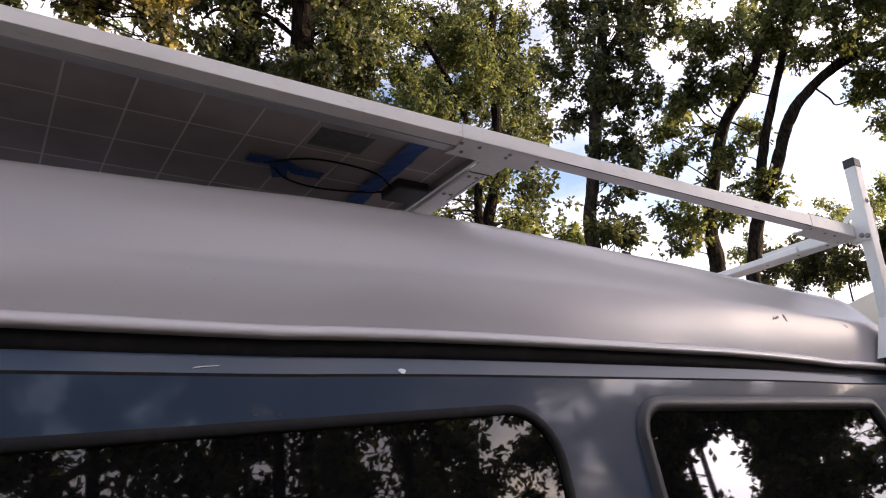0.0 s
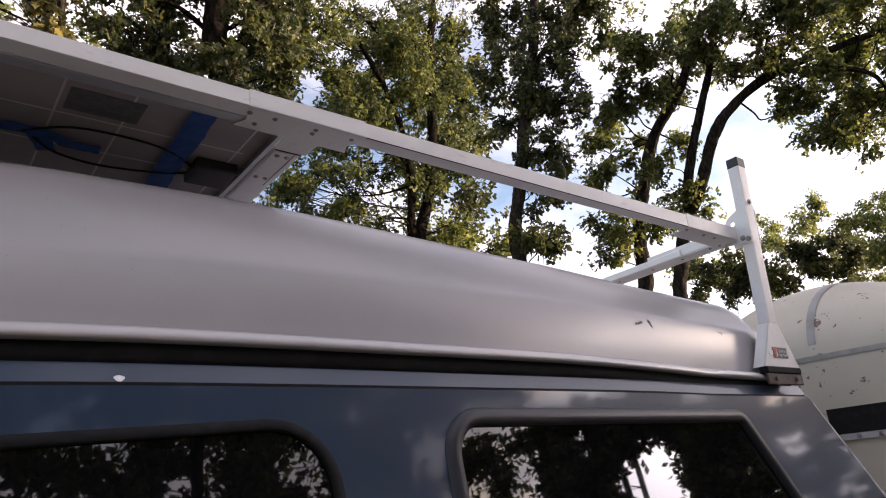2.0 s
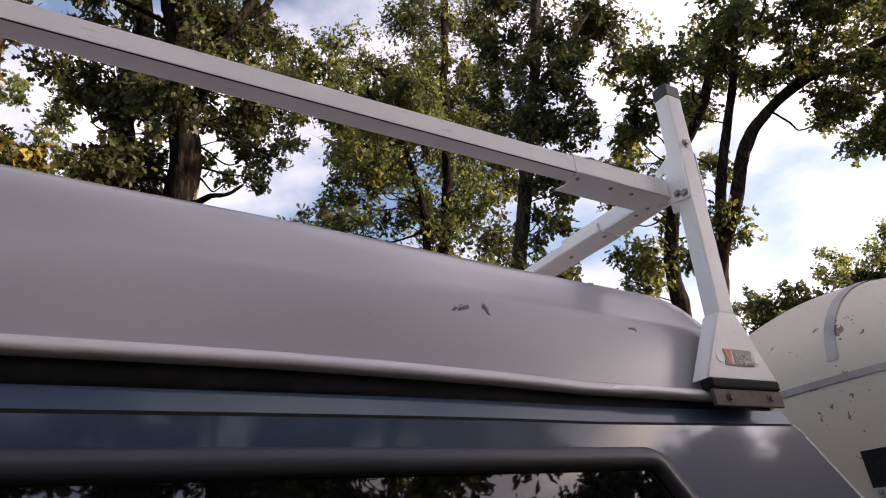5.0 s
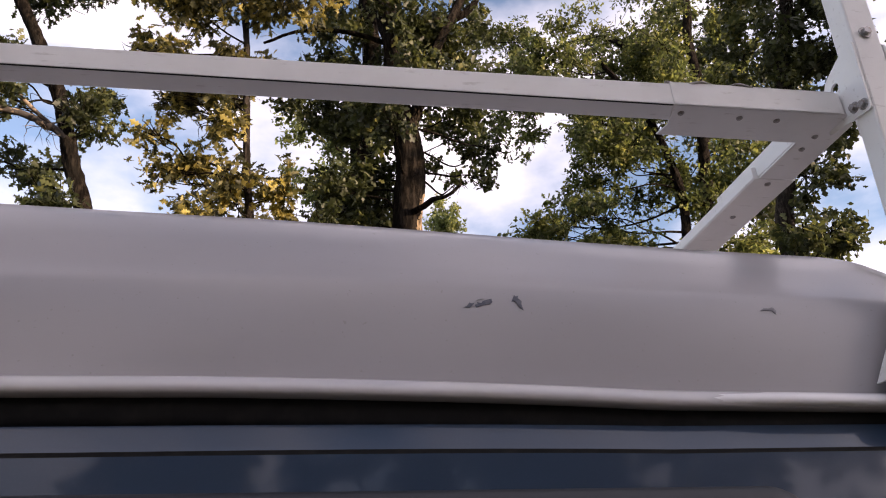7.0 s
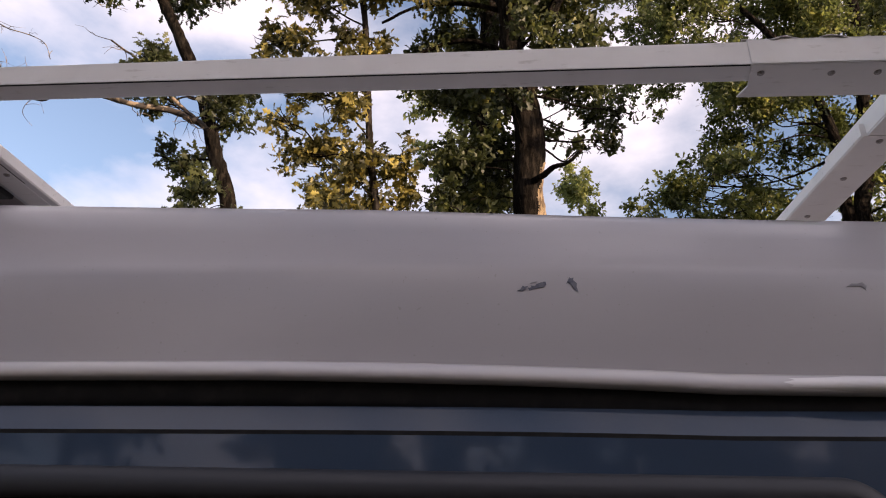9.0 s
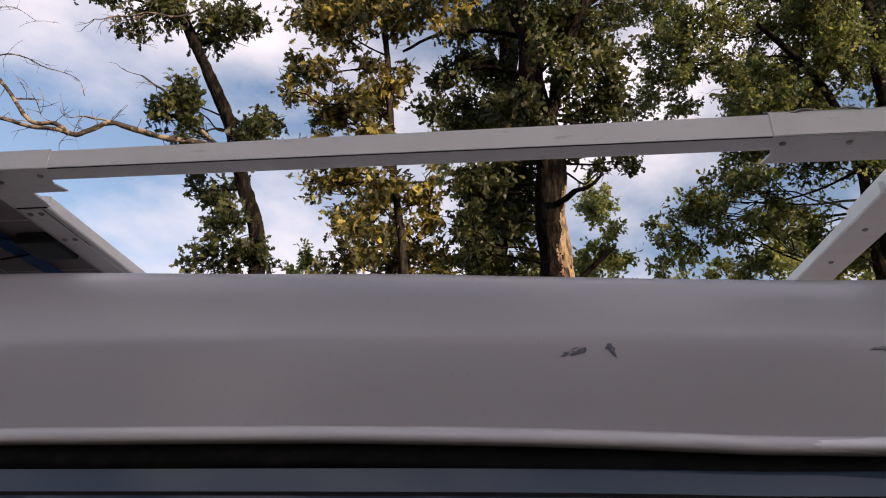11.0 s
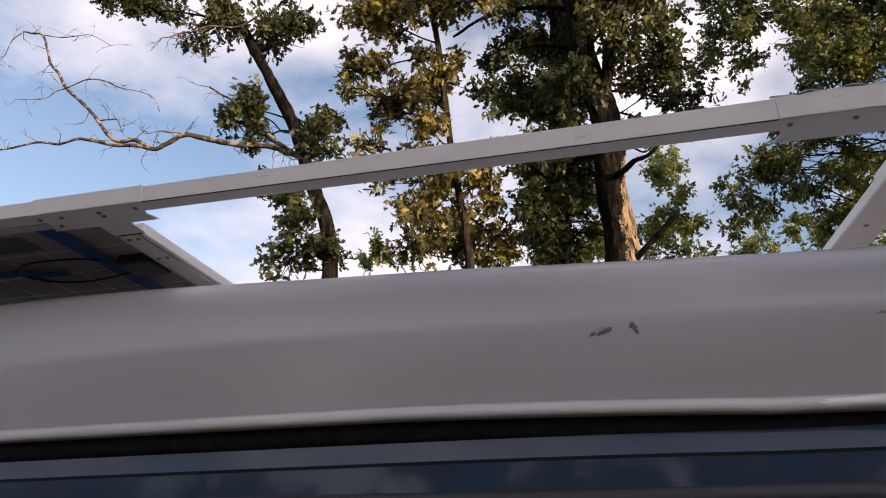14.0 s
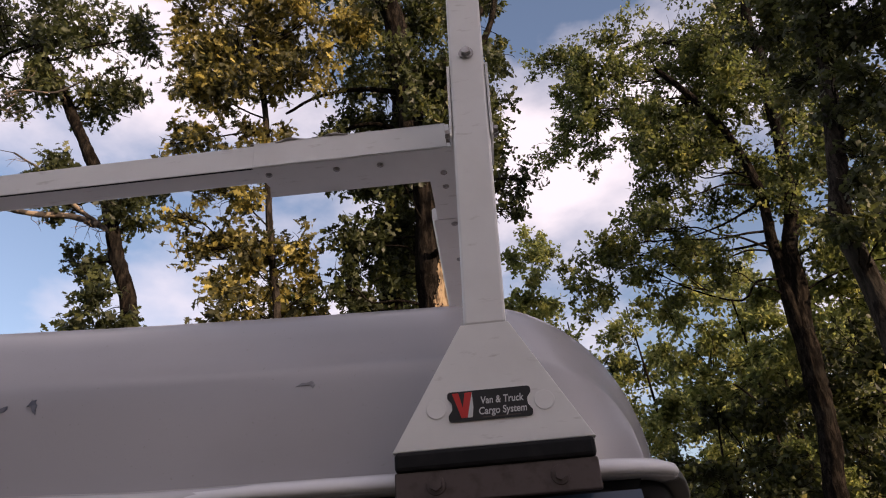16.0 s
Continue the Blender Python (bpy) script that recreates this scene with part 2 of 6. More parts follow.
def leaf_mat(name, colors, glow=0.45):
    """Leaf with light passing through; colours vary leaf by leaf."""
    m = bpy.data.materials.new(name)
    m.use_nodes = True
    n, l = m.node_tree.nodes, m.node_tree.links
    n.clear()
    out, mix, pr, tr = n.new("ShaderNodeOutputMaterial"), n.new("ShaderNodeMixShader"), n.new("ShaderNodeBsdfPrincipled"), n.new("ShaderNodeBsdfTranslucent")
    geo, ramp = n.new("ShaderNodeNewGeometry"), n.new("ShaderNodeValToRGB")
    el = ramp.color_ramp.elements
    el[0].position, el[0].color = 0.0, (*colors[0][1], 1)
    el[1].position, el[1].color = 1.0, (*colors[-1][1], 1)
    for p, c in colors[1:-1]:
        el.new(p).color = (*c, 1)
    # noise paints sunlit and shaded patches into the crown's colour; single leaves differ a little
    co, patch, spread, mixed = n.new("ShaderNodeTexCoord"), n.new("ShaderNodeTexNoise"), n.new("ShaderNodeMapRange"), n.new("ShaderNodeMix")
    patch.inputs["Scale"].default_value, patch.inputs["Detail"].default_value = 2.6, 2.0
    spread.inputs["From Min"].default_value, spread.inputs["From Max"].default_value = 0.30, 0.70
    l.new(co.outputs["Object"], patch.inputs["Vector"])
    l.new(patch.outputs["Fac"], spread.inputs["Value"])
    mixed.inputs[0].default_value = 0.5
    l.new(geo.outputs["Random Per Island"], mixed.inputs[2])
    l.new(spread.outputs["Result"], mixed.inputs[3])
    l.new(mixed.outputs[0], ramp.inputs["Fac"])
    l.new(ramp.outputs["Color"], pr.inputs["Base Color"])
    hs = n.new("ShaderNodeHueSaturation")
    hs.inputs["Saturation"].default_value, hs.inputs["Value"].default_value = 1.05, 1.7
    l.new(ramp.outputs["Color"], hs.inputs["Color"])
    l.new(hs.outputs["Color"], tr.inputs["Color"])
    pr.inputs["Roughness"].default_value, pr.inputs["Specular IOR Level"].default_value = 0.5, 0.35
    mix.inputs[0].default_value = glow
    l.new(pr.outputs[0], mix.inputs[1])
    l.new(tr.outputs[0], mix.inputs[2])
    l.new(mix.outputs[0], out.inputs["Surface"])
    return m


M = paint_mats()
# low stops include the crowns' shade, high stops the sun on the leaves
GREEN = leaf_mat("oak_leaves_green", [(0, (0.016, 0.020, 0.008)), (0.50, (0.038, 0.046, 0.016)), (0.76, (0.085, 0.096, 0.030)), (1, (0.22, 0.195, 0.058))], 0.36)
OLIVE = leaf_mat("oak_leaves_olive", [(0, (0.020, 0.026, 0.010)), (0.45, (0.052, 0.064, 0.021)), (0.72, (0.125, 0.140, 0.042)), (1, (0.30, 0.28, 0.085))], 0.55)
YELLOW = leaf_mat("oak_leaves_yellowing", [(0, (0.019, 0.020, 0.008)), (0.43, (0.048, 0.047, 0.015)), (0.60, (0.165, 0.140, 0.038)), (1, (0.53, 0.425, 0.108))], 0.34)
BRIGHT = leaf_mat("oak_leaves_light_green", [(0, (0.034, 0.043, 0.016)), (0.40, (0.090, 0.108, 0.036)), (0.68, (0.20, 0.215, 0.070)), (1, (0.42, 0.39, 0.13))], 0.60)


# ---- building helpers ----
def part(name, bm, material, parent=None, label="", smooth=False):
    """Links a bmesh as one mesh object under a thing or part."""
    bmesh.ops.recalc_face_normals(bm, faces=bm.faces)
    me = bpy.data.meshes.new(name)
    bm.to_mesh(me)
    bm.free()
    me.materials.append(material)
    if smooth:
        me.polygons.foreach_set("use_smooth", [True] * len(me.polygons))
    ob = new(name, me)
    ob.parent = parent
    if label:
        ob["label"] = label
    return ob


def raw(name, verts, faces, material, parent=None, label="", smooth=True):
    me = bpy.data.meshes.new(name)
    me.from_pydata([tuple(v) for v in verts], [], faces)
    me.materials.append(material)
    if smooth:
        me.polygons.foreach_set("use_smooth", [True] * len(me.polygons))
    ob = new(name, me)
    ob.parent = parent
    if label:
        ob["label"] = label
    return ob


def box(x0, x1, y0, y1, z0, z1, bevel=0.0, seg=2, bm=None):
    bm = bm or bmesh.new()
    made = bmesh.ops.create_cube(bm, size=1.0, matrix=Matrix.LocRotScale(((x0 + x1) / 2, (y0 + y1) / 2, (z0 + z1) / 2), None, (x1 - x0, y1 - y0, z1 - z0)))
    if bevel:
        edges = {e for v in made["verts"] for e in v.link_edges}
        bmesh.ops.bevel(bm, geom=list(edges), offset=bevel, segments=seg, affect="EDGES", profile=0.5)
    return bm


def prism(outline, d0, d1, axis="y", bevel=0.0):
    """Extrudes a 2D outline along an axis: (x, z) along y, (x, y) along z, (y, z) along x."""
    put = {"y": lambda a, b, d: (a, d, b), "z": lambda a, b, d: (a, b, d), "x": lambda a, b, d: (d, a, b)}[axis]
    bm = bmesh.new()
    lo = [bm.verts.new(put(a, b, d0)) for a, b in outline]
    hi = [bm.verts.new(put(a, b, d1)) for a, b in outline]
    bm.faces.new(lo), bm.faces.new(hi[::-1])
    n = len(outline)
    for i in range(n):
        bm.faces.new((lo[i], lo[(i + 1) % n], hi[(i + 1) % n], hi[i]))
    if bevel:
        bmesh.ops.bevel(bm, geom=list(bm.edges), offset=bevel, segments=2, affect="EDGES", profile=0.5)
    return bm


def round_outline(corners, n=8):
    """A polygon with rounded corners, from (a, b, radius)."""
    pts = []
    k = len(corners)
    for i in range(k):
        p, a, b = Vector(corners[i][:2]), Vector(corners[i - 1][:2]), Vector(corners[(i + 1) % k][:2])
        r = corners[i][2]
        u, v = (a - p).normalized(), (b - p).normalized()
        if r < 1e-5:
            pts.append(tuple(p))
            continue
        half = u.angle(v) / 2
        d = r / math.tan(half)
        c = p + (u + v).normalized() * (r / math.sin(half))
        s, e = p + u * d - c, p + v * d - c
        turn = s.angle_signed(e)
        for j in range(n + 1):
            w = s.copy()
            w.rotate(Matrix.Rotation(-turn * j / n, 2))
            pts.append(tuple(c + w))
    return pts


def bolt(x, y, z, axis, r=0.006, h=0.004):
    """A hex bolt head with its washer; axis is the way it sticks out."""
    bm = bmesh.new()
    q = Vector(axis).to_track_quat("Z", "Y").to_matrix().to_4x4()
    at = Matrix.Translation((x, y, z)) @ q
    bmesh.ops.create_cone(bm, cap_ends=True, segments=18, radius1=r * 1.5, radius2=r * 1.45, depth=0.0016, matrix=at @ Matrix.Translation((0, 0, 0.0008)))
    bmesh.ops.create_cone(bm, cap_ends=True, segments=6, radius1=r, radius2=r * 0.93, depth=h, matrix=at @ Matrix.Translation((0, 0, 0.0016 + h / 2)))
    return bm


def tube_mesh(points, radii, sides=10, wobble=0.0, seed=0, per=4):
    """A smooth tapered tube along points: vertices and faces."""
    rnd = random.Random(seed)
    P = [Vector(p) for p in points]
    ext = [P[0] * 2 - P[1]] + P + [P[-1] * 2 - P[-2]]
    path, rad = [], []
    for i in range(len(P) - 1):
        a, b, c, d = ext[i:i + 4]
        for j in range(per):
            t = j / per
            path.append(0.5 * ((2 * b) + (c - a) * t + (2 * a - 5 * b + 4 * c - d) * t * t + (3 * b - a - 3 * c + d) * t ** 3))
            rad.append(radii[i] + (radii[i + 1] - radii[i]) * t)
    path.append(P[-1]), rad.append(radii[-1])
    verts, faces = [], []
    up = Vector((0.3, 0.9, 0.2))
    for i, p in enumerate(path):
        t = (path[min(i + 1, len(path) - 1)] - path[max(i - 1, 0)]).normalized()
        u = t.cross(up).normalized()
        v = t.cross(u)
        for k in range(sides):
            a = 2 * math.pi * k / sides
            r = rad[i] * (1 + wobble * rnd.uniform(-1, 1))
            verts.append(p + u * (math.cos(a) * r) + v * (math.sin(a) * r))
    for i in range(len(path) - 1):
        for k in range(sides):
            faces.append((i * sides + k, i * sides + (k + 1) % sides, (i + 1) * sides + (k + 1) % sides, (i + 1) * sides + k))
    n = len(verts)
    verts.append(path[0]), verts.append(path[-1])
    for k in range(sides):
        faces.append(((k + 1) % sides, k, n))
        faces.append(((len(path) - 1) * sides + k, (len(path) - 1) * sides + (k + 1) % sides, n + 1))
    return verts, faces


def bark_tube(points, radii, seed, step=0.035, sides=30):
    """A trunk with crooked line, burls and furrowed bark: vertices and faces."""
    P = [Vector(p) for p in points]
    ext = [P[0] * 2 - P[1]] + P + [P[-1] * 2 - P[-2]]
    path, rad = [], []
    for i in range(len(P) - 1):
        a, b, c, d = ext[i:i + 4]
        per = max(3, int((c - b).length / step))
        for j in range(per):
            t = j / per
            path.append(0.5 * ((2 * b) + (c - a) * t + (2 * a - 5 * b + 4 * c - d) * t * t + (3 * b - a - 3 * c + d) * t ** 3))
            rad.append(radii[i] + (radii[i + 1] - radii[i]) * t)
    path.append(P[-1]), rad.append(radii[-1])
    verts, faces = [], []
    up = Vector((0.3, 0.9, 0.2))
    for i, p in enumerate(path):
        t = (path[min(i + 1, len(path) - 1)] - path[max(i - 1, 0)]).normalized()
        u = t.cross(up).normalized()
        v = t.cross(u)
        q = Vector((0, seed * 3.7, p.z * 1.3))
        mid = p + (u * noise.noise(q) + v * noise.noise(q + Vector((9, 0, 0)))) * rad[i] * 0.85
        for k in range(sides):
            a = 2 * math.pi * k / sides
            ca, sa = math.cos(a), math.sin(a)
            burl = noise.noise(Vector((ca * 0.8, sa * 0.8 + seed, p.z * 2.6)))
            furrow = noise.noise(Vector((ca * 3.4, sa * 3.4 + seed, p.z * 4.5)))
            furrow2 = noise.noise(Vector((ca * 6.5 + 5, sa * 6.5 + seed, p.z * 14.0)))
            r = rad[i] * (1 + 0.19 * burl + 0.14 * furrow) + 0.010 * furrow2
            verts.append(mid + u * (ca * r) + v * (sa * r))
    for i in range(len(path) - 1):
        for k in range(sides):
            faces.append((i * sides + k, i * sides + (k + 1) % sides, (i + 1) * sides + (k + 1) % sides, (i + 1) * sides + k))
    n = len(verts)
    verts.append(path[0]), verts.append(path[-1])
    for k in range(sides):
        faces.append(((k + 1) % sides, k, n))
        faces.append(((len(path) - 1) * sides + k, (len(path) - 1) * sides + (k + 1) % sides, n + 1))
    return verts, faces


def join(meshes):
    verts, faces = [], []
    for v, f in meshes:
        o = len(verts)
        verts += v
        faces += [tuple(i + o for i in q) for q in f]
    return verts, faces


def empty(name, at, label, category, group=""):
    ob = new(name)
    ob.location = at
    return tagged(ob, label, category, group)


def settle(thing):
    """Keeps the parts where they were modelled, in world places, under a thing that stands elsewhere."""
    bpy.context.view_layer.update()
    for c in thing.children:
        c.matrix_parent_inverse = Matrix.Translation(thing.location).inverted()


# ---- ground ----
bm = bmesh.new()
bmesh.ops.create_grid(bm, x_segments=60, y_segments=60, size=400)
for v in bm.verts:
    d = v.co.xy.length
    v.co.z = noise.noise(v.co * 0.03) * 0.4 * min(1, max(0, d - 14) / 40)
tagged(part("ground", bm, M["ground"], None, "", True), "brown leaf-littered woodland ground", "ground", kind="structure")


# ---- van ----
def body_y(z):
    """The side's lean: it comes out towards the sill."""
    return 0.026 - (1.79 - z) * 0.115 if z > 1.05 else -0.0591 + (1.05 - z) * 0.04


def bow(x):
    """The van's long lines rise slightly towards the middle of its side."""
    return max(0.002, 0.0118 - 0.010 * ((x + 1.4) / 0.95) ** 4)


def sag(x):
    """The roof's foot and lip sink a little towards the front."""
    return 0.015 * min(1, max(0, (x + 1.05) / 0.95))


def long_prism(outline, x0, x1, step=0.12):
    """A (y, z) outline drawn along x, following the bow."""
    n = max(2, int((x1 - x0) / step))
    xs_ = [x0 + (x1 - x0) * i / n for i in range(n + 1)]
    bm = bmesh.new()
    rings = [[bm.verts.new((x, a, b + 0.6 * bow(x))) for a, b in outline] for x in xs_]
    k = len(outline)
    for r0, r1 in zip(rings, rings[1:]):
        for i in range(k):
            bm.faces.new((r0[i], r0[(i + 1) % k], r1[(i + 1) % k], r1[i]))
    bm.faces.new(rings[0]), bm.faces.new(rings[-1][::-1])
    return bm


CENTRE = 0.90
van = empty("van", (-1.9, CENTRE, 0), "blue-grey van with a raised silver fibreglass roof and tinted windows, parked", "van")

# side panel with window openings
W1 = round_outline([(-3.55, 1.205, 0.12), (-1.735, 1.205, 0.12), (-1.744, 1.733, 0.125), (-3.55, 1.657, 0.12)])
W2 = round_outline([(-1.478, 1.205, 0.08), (0.030, 1.205, 0.06), (-0.318, 1.735, 0.055), (-1.486, 1.745, 0.09)])


def grow(outline, d):
    """Pushes an outline outwards by d, or inwards."""
    P = [Vector(p) for p in outline]
    n, out = len(P), []
    area = sum(P[i].x * P[(i + 1) % n].y - P[(i + 1) % n].x * P[i].y for i in range(n))
    s = 1 if area > 0 else -1
    for i in range(n):
        a, b = (P[i] - P[i - 1]), (P[(i + 1) % n] - P[i])
        if a.length < 1e-6: a = b
        if b.length < 1e-6: b = a
        na, nb = Vector((a.y, -a.x)).normalized(), Vector((b.y, -b.x)).normalized()
        m = (na + nb).normalized()
        out.append(tuple(P[i] + m * (s * d / max(0.4, m.dot(na)))))
    return out


def panel_with_holes(outline, holes, to3):
    bm = bmesh.new()
    edges = []
    for loop in [outline] + holes:
        vs = [bm.verts.new((a, 0, b)) for a, b in loop]
        edges += [bm.edges.new((vs[i], vs[(i + 1) % len(vs)])) for i in range(len(vs))]
    bmesh.ops.triangle_fill(bm, use_beauty=True, use_dissolve=False, edges=edges)
    for v in bm.verts:
        v.co = to3(v.co.x, v.co.z)
    return bm


def solid(bm, thick):
    """Gives a sheet depth towards +y."""
    made = bmesh.ops.extrude_face_region(bm, geom=list(bm.faces))
    for v in made["geom"]:
        if isinstance(v, bmesh.types.BMVert):
            v.co.y += thick
    return bm


BACK, NOSE = -4.15, 0.80
side = [(BACK, 1.05), (0.68, 1.05), (0.68, 1.18), (0.215, 1.742), (0.203, 1.757), (0.192, 1.773), (0.172, 1.787 + 0.6 * bow(0.17)), (0.10, 1.787 + 0.6 * bow(0.10))] + [(-0.05 - 0.1 * i, 1.787 + 0.6 * bow(-0.05 - 0.1 * i)) for i in range(41)] + [(BACK, 1.787 + 0.6 * bow(BACK))]
for mirror in (False, True):
    bm = solid(panel_with_holes(side, [grow(W1, -0.004), grow(W2, -0.004)], lambda a, b: Vector((a, body_y(b), b))), 0.03)
    # lower half of the side
    lo = [(body_y(1.05), 1.05), (-0.075, 0.75), (-0.06, 0.45), (0.02, 0.36), (0.06, 0.36), (0.0, 0.47), (-0.03, 1.05)]
    b2 = prism(lo, BACK, NOSE - 0.03, "x")
    me = bpy.data.meshes.new("tmp")
    b2.to_mesh(me)
    b2.free()
    bm.from_mesh(me)
    bpy.data.meshes.remove(me)
    # band between the crease and the roof joint
    b3 = long_prism([(0.0285, 1.7925), (0.046, 1.826), (0.070, 1.829), (0.065, 1.787), (0.040, 1.787)], BACK, 0.168)
    b3.to_mesh(me := bpy.data.meshes.new("tmp"))
    b3.free()
    bm.from_mesh(me)
    bpy.data.meshes.remove(me)
    if mirror:
        for v in bm.verts:
            v.co.y = 2 * CENTRE - v.co.y
    part("body_side", bm, M["blue"], van, "blue-grey painted body side")

# dark seam along the crease
part("body_seam", long_prism([(0.0285, 1.7868), (0.0285, 1.7928), (0.04, 1.7928), (0.04, 1.7868)], BACK, 0.16), M["rubber"], van, "black seam line")

for outline, nm in ((W1, 0), (W2, 1)):
    wide = 0.010 if nm == 0 else 0.028
    proud = 0.3 if nm == 0 else 1.0
    o, i = grow(outline, 0.012), grow(outline, -wide)
    bm = bmesh.new()
    rings = []
    for loop, off in ((o, 0.002), (grow(outline, 0.006), -0.010 * proud), (grow(outline, -wide * 0.7), -0.012 * proud), (i, -0.003 * proud), (i, 0.02)):
        rings.append([bm.verts.new((a, body_y(b) + off, b)) for a, b in loop])
    for r0, r1 in zip(rings, rings[1:]):
        for k in range(len(r0)):
            bm.faces.new((r0[k], r0[(k + 1) % len(r0)], r1[(k + 1) % len(r1)], r1[k]))
    bg = bmesh.new()
    bg.faces.new([bg.verts.new((a, body_y(b) + 0.006, b)) for a, b in grow(outline, -wide + 0.004)])
    solid(bg, 0.005)
    for far in (False, True):
        b1, b2 = bm.copy(), bg.copy()
        if far:
            for v in list(b1.verts) + list(b2.verts):
                v.co.y = 2 * CENTRE - v.co.y
        fr = part("window_frame", b1, M["trim"] if nm else M["rubber"], van, "dark grey moulded window surround", True)
        part("window_glass", b2, M["glass"], fr, "dark tinted glass, reflecting the sky and trees")
    bm.free(), bg.free()

# worn edge down the sloping pillar, white to draw the light it catches
v, f = tube_mesh([(x, body_y(min(z, 1.79)) + 0.003, z) for x, z in ((0.172, 1.792), (0.193, 1.774), (0.204, 1.757), (0.216, 1.742), (0.45, 1.459), (0.683, 1.18))], [0.0022, 0.003, 0.0036, 0.0046, 0.0065, 0.007], 8)
raw("pillar_edge", v, f, M["lip_end"], van, "worn edge moulding, its highlight painted pale")

# front and back of the body
W_FAR = 2 * CENTRE
bm = prism([(0.165, 1.790), (0.199, 1.757), (0.675, 1.18), (NOSE, 1.05), (NOSE, 0.5), (NOSE - 0.08, 0.36), (NOSE - 0.2, 0.36), (NOSE - 0.2, 0.95), (0.56, 1.18), (0.06, 1.74)], 0.03, W_FAR - 0.03, "y")
part("sloping_end", bm, M["blue"], van)
bm = prism([(0.237, 1.711), (0.617, 1.250), (0.624, 1.256), (0.244, 1.717)], 0.16, W_FAR - 0.16, "y")
part("end_glass", bm, M["glass"], van)
part("roof_bed", prism([(-0.20, 1.780), (0.160, 1.780), (0.164, 1.822), (0.185, 1.862), (-0.20, 1.862)], 0.072, W_FAR - 0.072, "y"), M["rubber"], van, "black joint under the roof's front end")
part("end_wall", box(BACK, BACK + 0.04, -0.05, W_FAR + 0.05, 0.4, 1.83, 0.01), M["blue"], van)
part("underbody", box(BACK + 0.02, NOSE - 0.1, 0.03, W_FAR - 0.03, 0.33, 0.42, 0.02), M["rubber"], van)
part("bumper", box(NOSE - 0.02, NOSE + 0.09, 0.0, W_FAR, 0.42, 0.62, 0.03), M["plastic"], van)


def wheel(x, y):
    bm = bmesh.new()
    bmesh.ops.create_cone(bm, cap_ends=True, segments=40, radius1=0.34, radius2=0.34, depth=0.22, matrix=Matrix.Translation((x, y, 0.34)) @ Matrix.Rotation(math.pi / 2, 4, "X"))
    bmesh.ops.bevel(bm, geom=[e for e in bm.edges if len(e.link_faces) == 2 and any(len(f.verts) > 4 for f in e.link_faces)], offset=0.03, segments=3, affect="EDGES")
    w = part("wheel", bm, M["rubber"], van, "black tyre", False)
    bm = bmesh.new()
    bmesh.ops.create_cone(bm, cap_ends=True, segments=32, radius1=0.20, radius2=0.20, depth=0.232, matrix=Matrix.Translation((x, y, 0.34)) @ Matrix.Rotation(math.pi / 2, 4, "X"))
    part("rim", bm, M["alu"], w, "steel rim")


for wx in (-3.2, -0.15):
    for wy in (0.06, W_FAR - 0.06):
        wheel(wx, wy)


# raised roof shell
def edge_height(x):
    """Height of the roof's shoulder, which falls to the rounded front end."""
    table = ((-4.5, 2.167), (-3.0, 2.181), (-2.5, 2.200), (-2.2, 2.217), (-1.9, 2.223), (-1.65, 2.220), (-1.27, 2.206), (-0.94, 2.196), (-0.55, 2.176), (-0.235, 2.163), (-0.09, 2.158))
    if x >= -0.09:
        k = min(1, (x + 0.09) / 0.290)
        return 1.888 + 0.270 * max(0, 1 - k ** 2.4) ** (1 / 2.4)
    for (a, za), (b, zb) in zip(table, table[1:]):
        if a <= x <= b:
            return za + (zb - za) * (x - a) / (b - a)
    return 2.170


def roof_profile(x):
    foot = 1.8815 + bow(x)
    k = (edge_height(x) - foot) / 0.320
    # the crease climbs slowly towards the front
    c = max(-0.02, min(0.014, 0.014 + 0.021 * (x + 0.7)))
    prof = [(0.054, 0.0), (0.0555, 0.03), (0.059, 0.08), (0.0645, 0.118 + c), (0.0680, 0.138 + c), (0.0702, 0.1475 + c), (0.0745, 0.157 + c), (0.0915, 0.187 + c * 0.7), (0.117, 0.238 + c * 0.3), (0.143, 0.283), (0.166, 0.306),
            (0.196, 0.321), (0.24, 0.335), (0.32, 0.352), (0.45, 0.370), (0.65, 0.388), (CENTRE, 0.396)]
    # the crown steps up a little behind the front end
    t = min(1, max(0, (x + 0.30) / 0.17))
    t = t * t * (3 - 2 * t) * k
    out = []
    for y, dz in prof:
        w = min(1, max(0, (dz - 0.300) / 0.04))
        out.append((y, foot + dz * k - sag(x) * max(0, 1 - dz / 0.1) + t * (0.003 * w + 0.036 * min(1, max(0, (y - 0.2) / 0.3)))))
    return out


xs = [BACK + 0.02 + (3.85) * i / 46 for i in range(47)] + [-0.26, -0.235, -0.215, -0.20, -0.185, -0.165, -0.14, -0.11, -0.08, -0.05] + [-0.09 + 0.290 * math.sin(math.pi / 2 * i / 22) for i in range(1, 23)]
xs = sorted(set(round(x, 4) for x in xs))
verts, faces = [], []
for x in xs:
    half = roof_profile(x)
    full = half + [(2 * CENTRE - y, z) for y, z in half[-2::-1]]
    s = min(1, max(0, (x + 0.35) / 0.55))
    for y, z in full:
        # the front corners are rounded in plan
        inward = 0.088 * (max(0, x) / 0.200) ** 2.4 * (CENTRE - y) / (CENTRE - 0.054)
        bulge = 0.125 * max(0, 1 - ((y + inward - CENTRE) / (CENTRE - 0.161)) ** 2) * s
        verts.append((x + bulge, y + inward, z))
m_ = len(full)
for i in range(len(xs) - 1):
    for j in range(m_ - 1):
        faces.append((i * m_ + j, (i + 1) * m_ + j, (i + 1) * m_ + j + 1, i * m_ + j + 1))
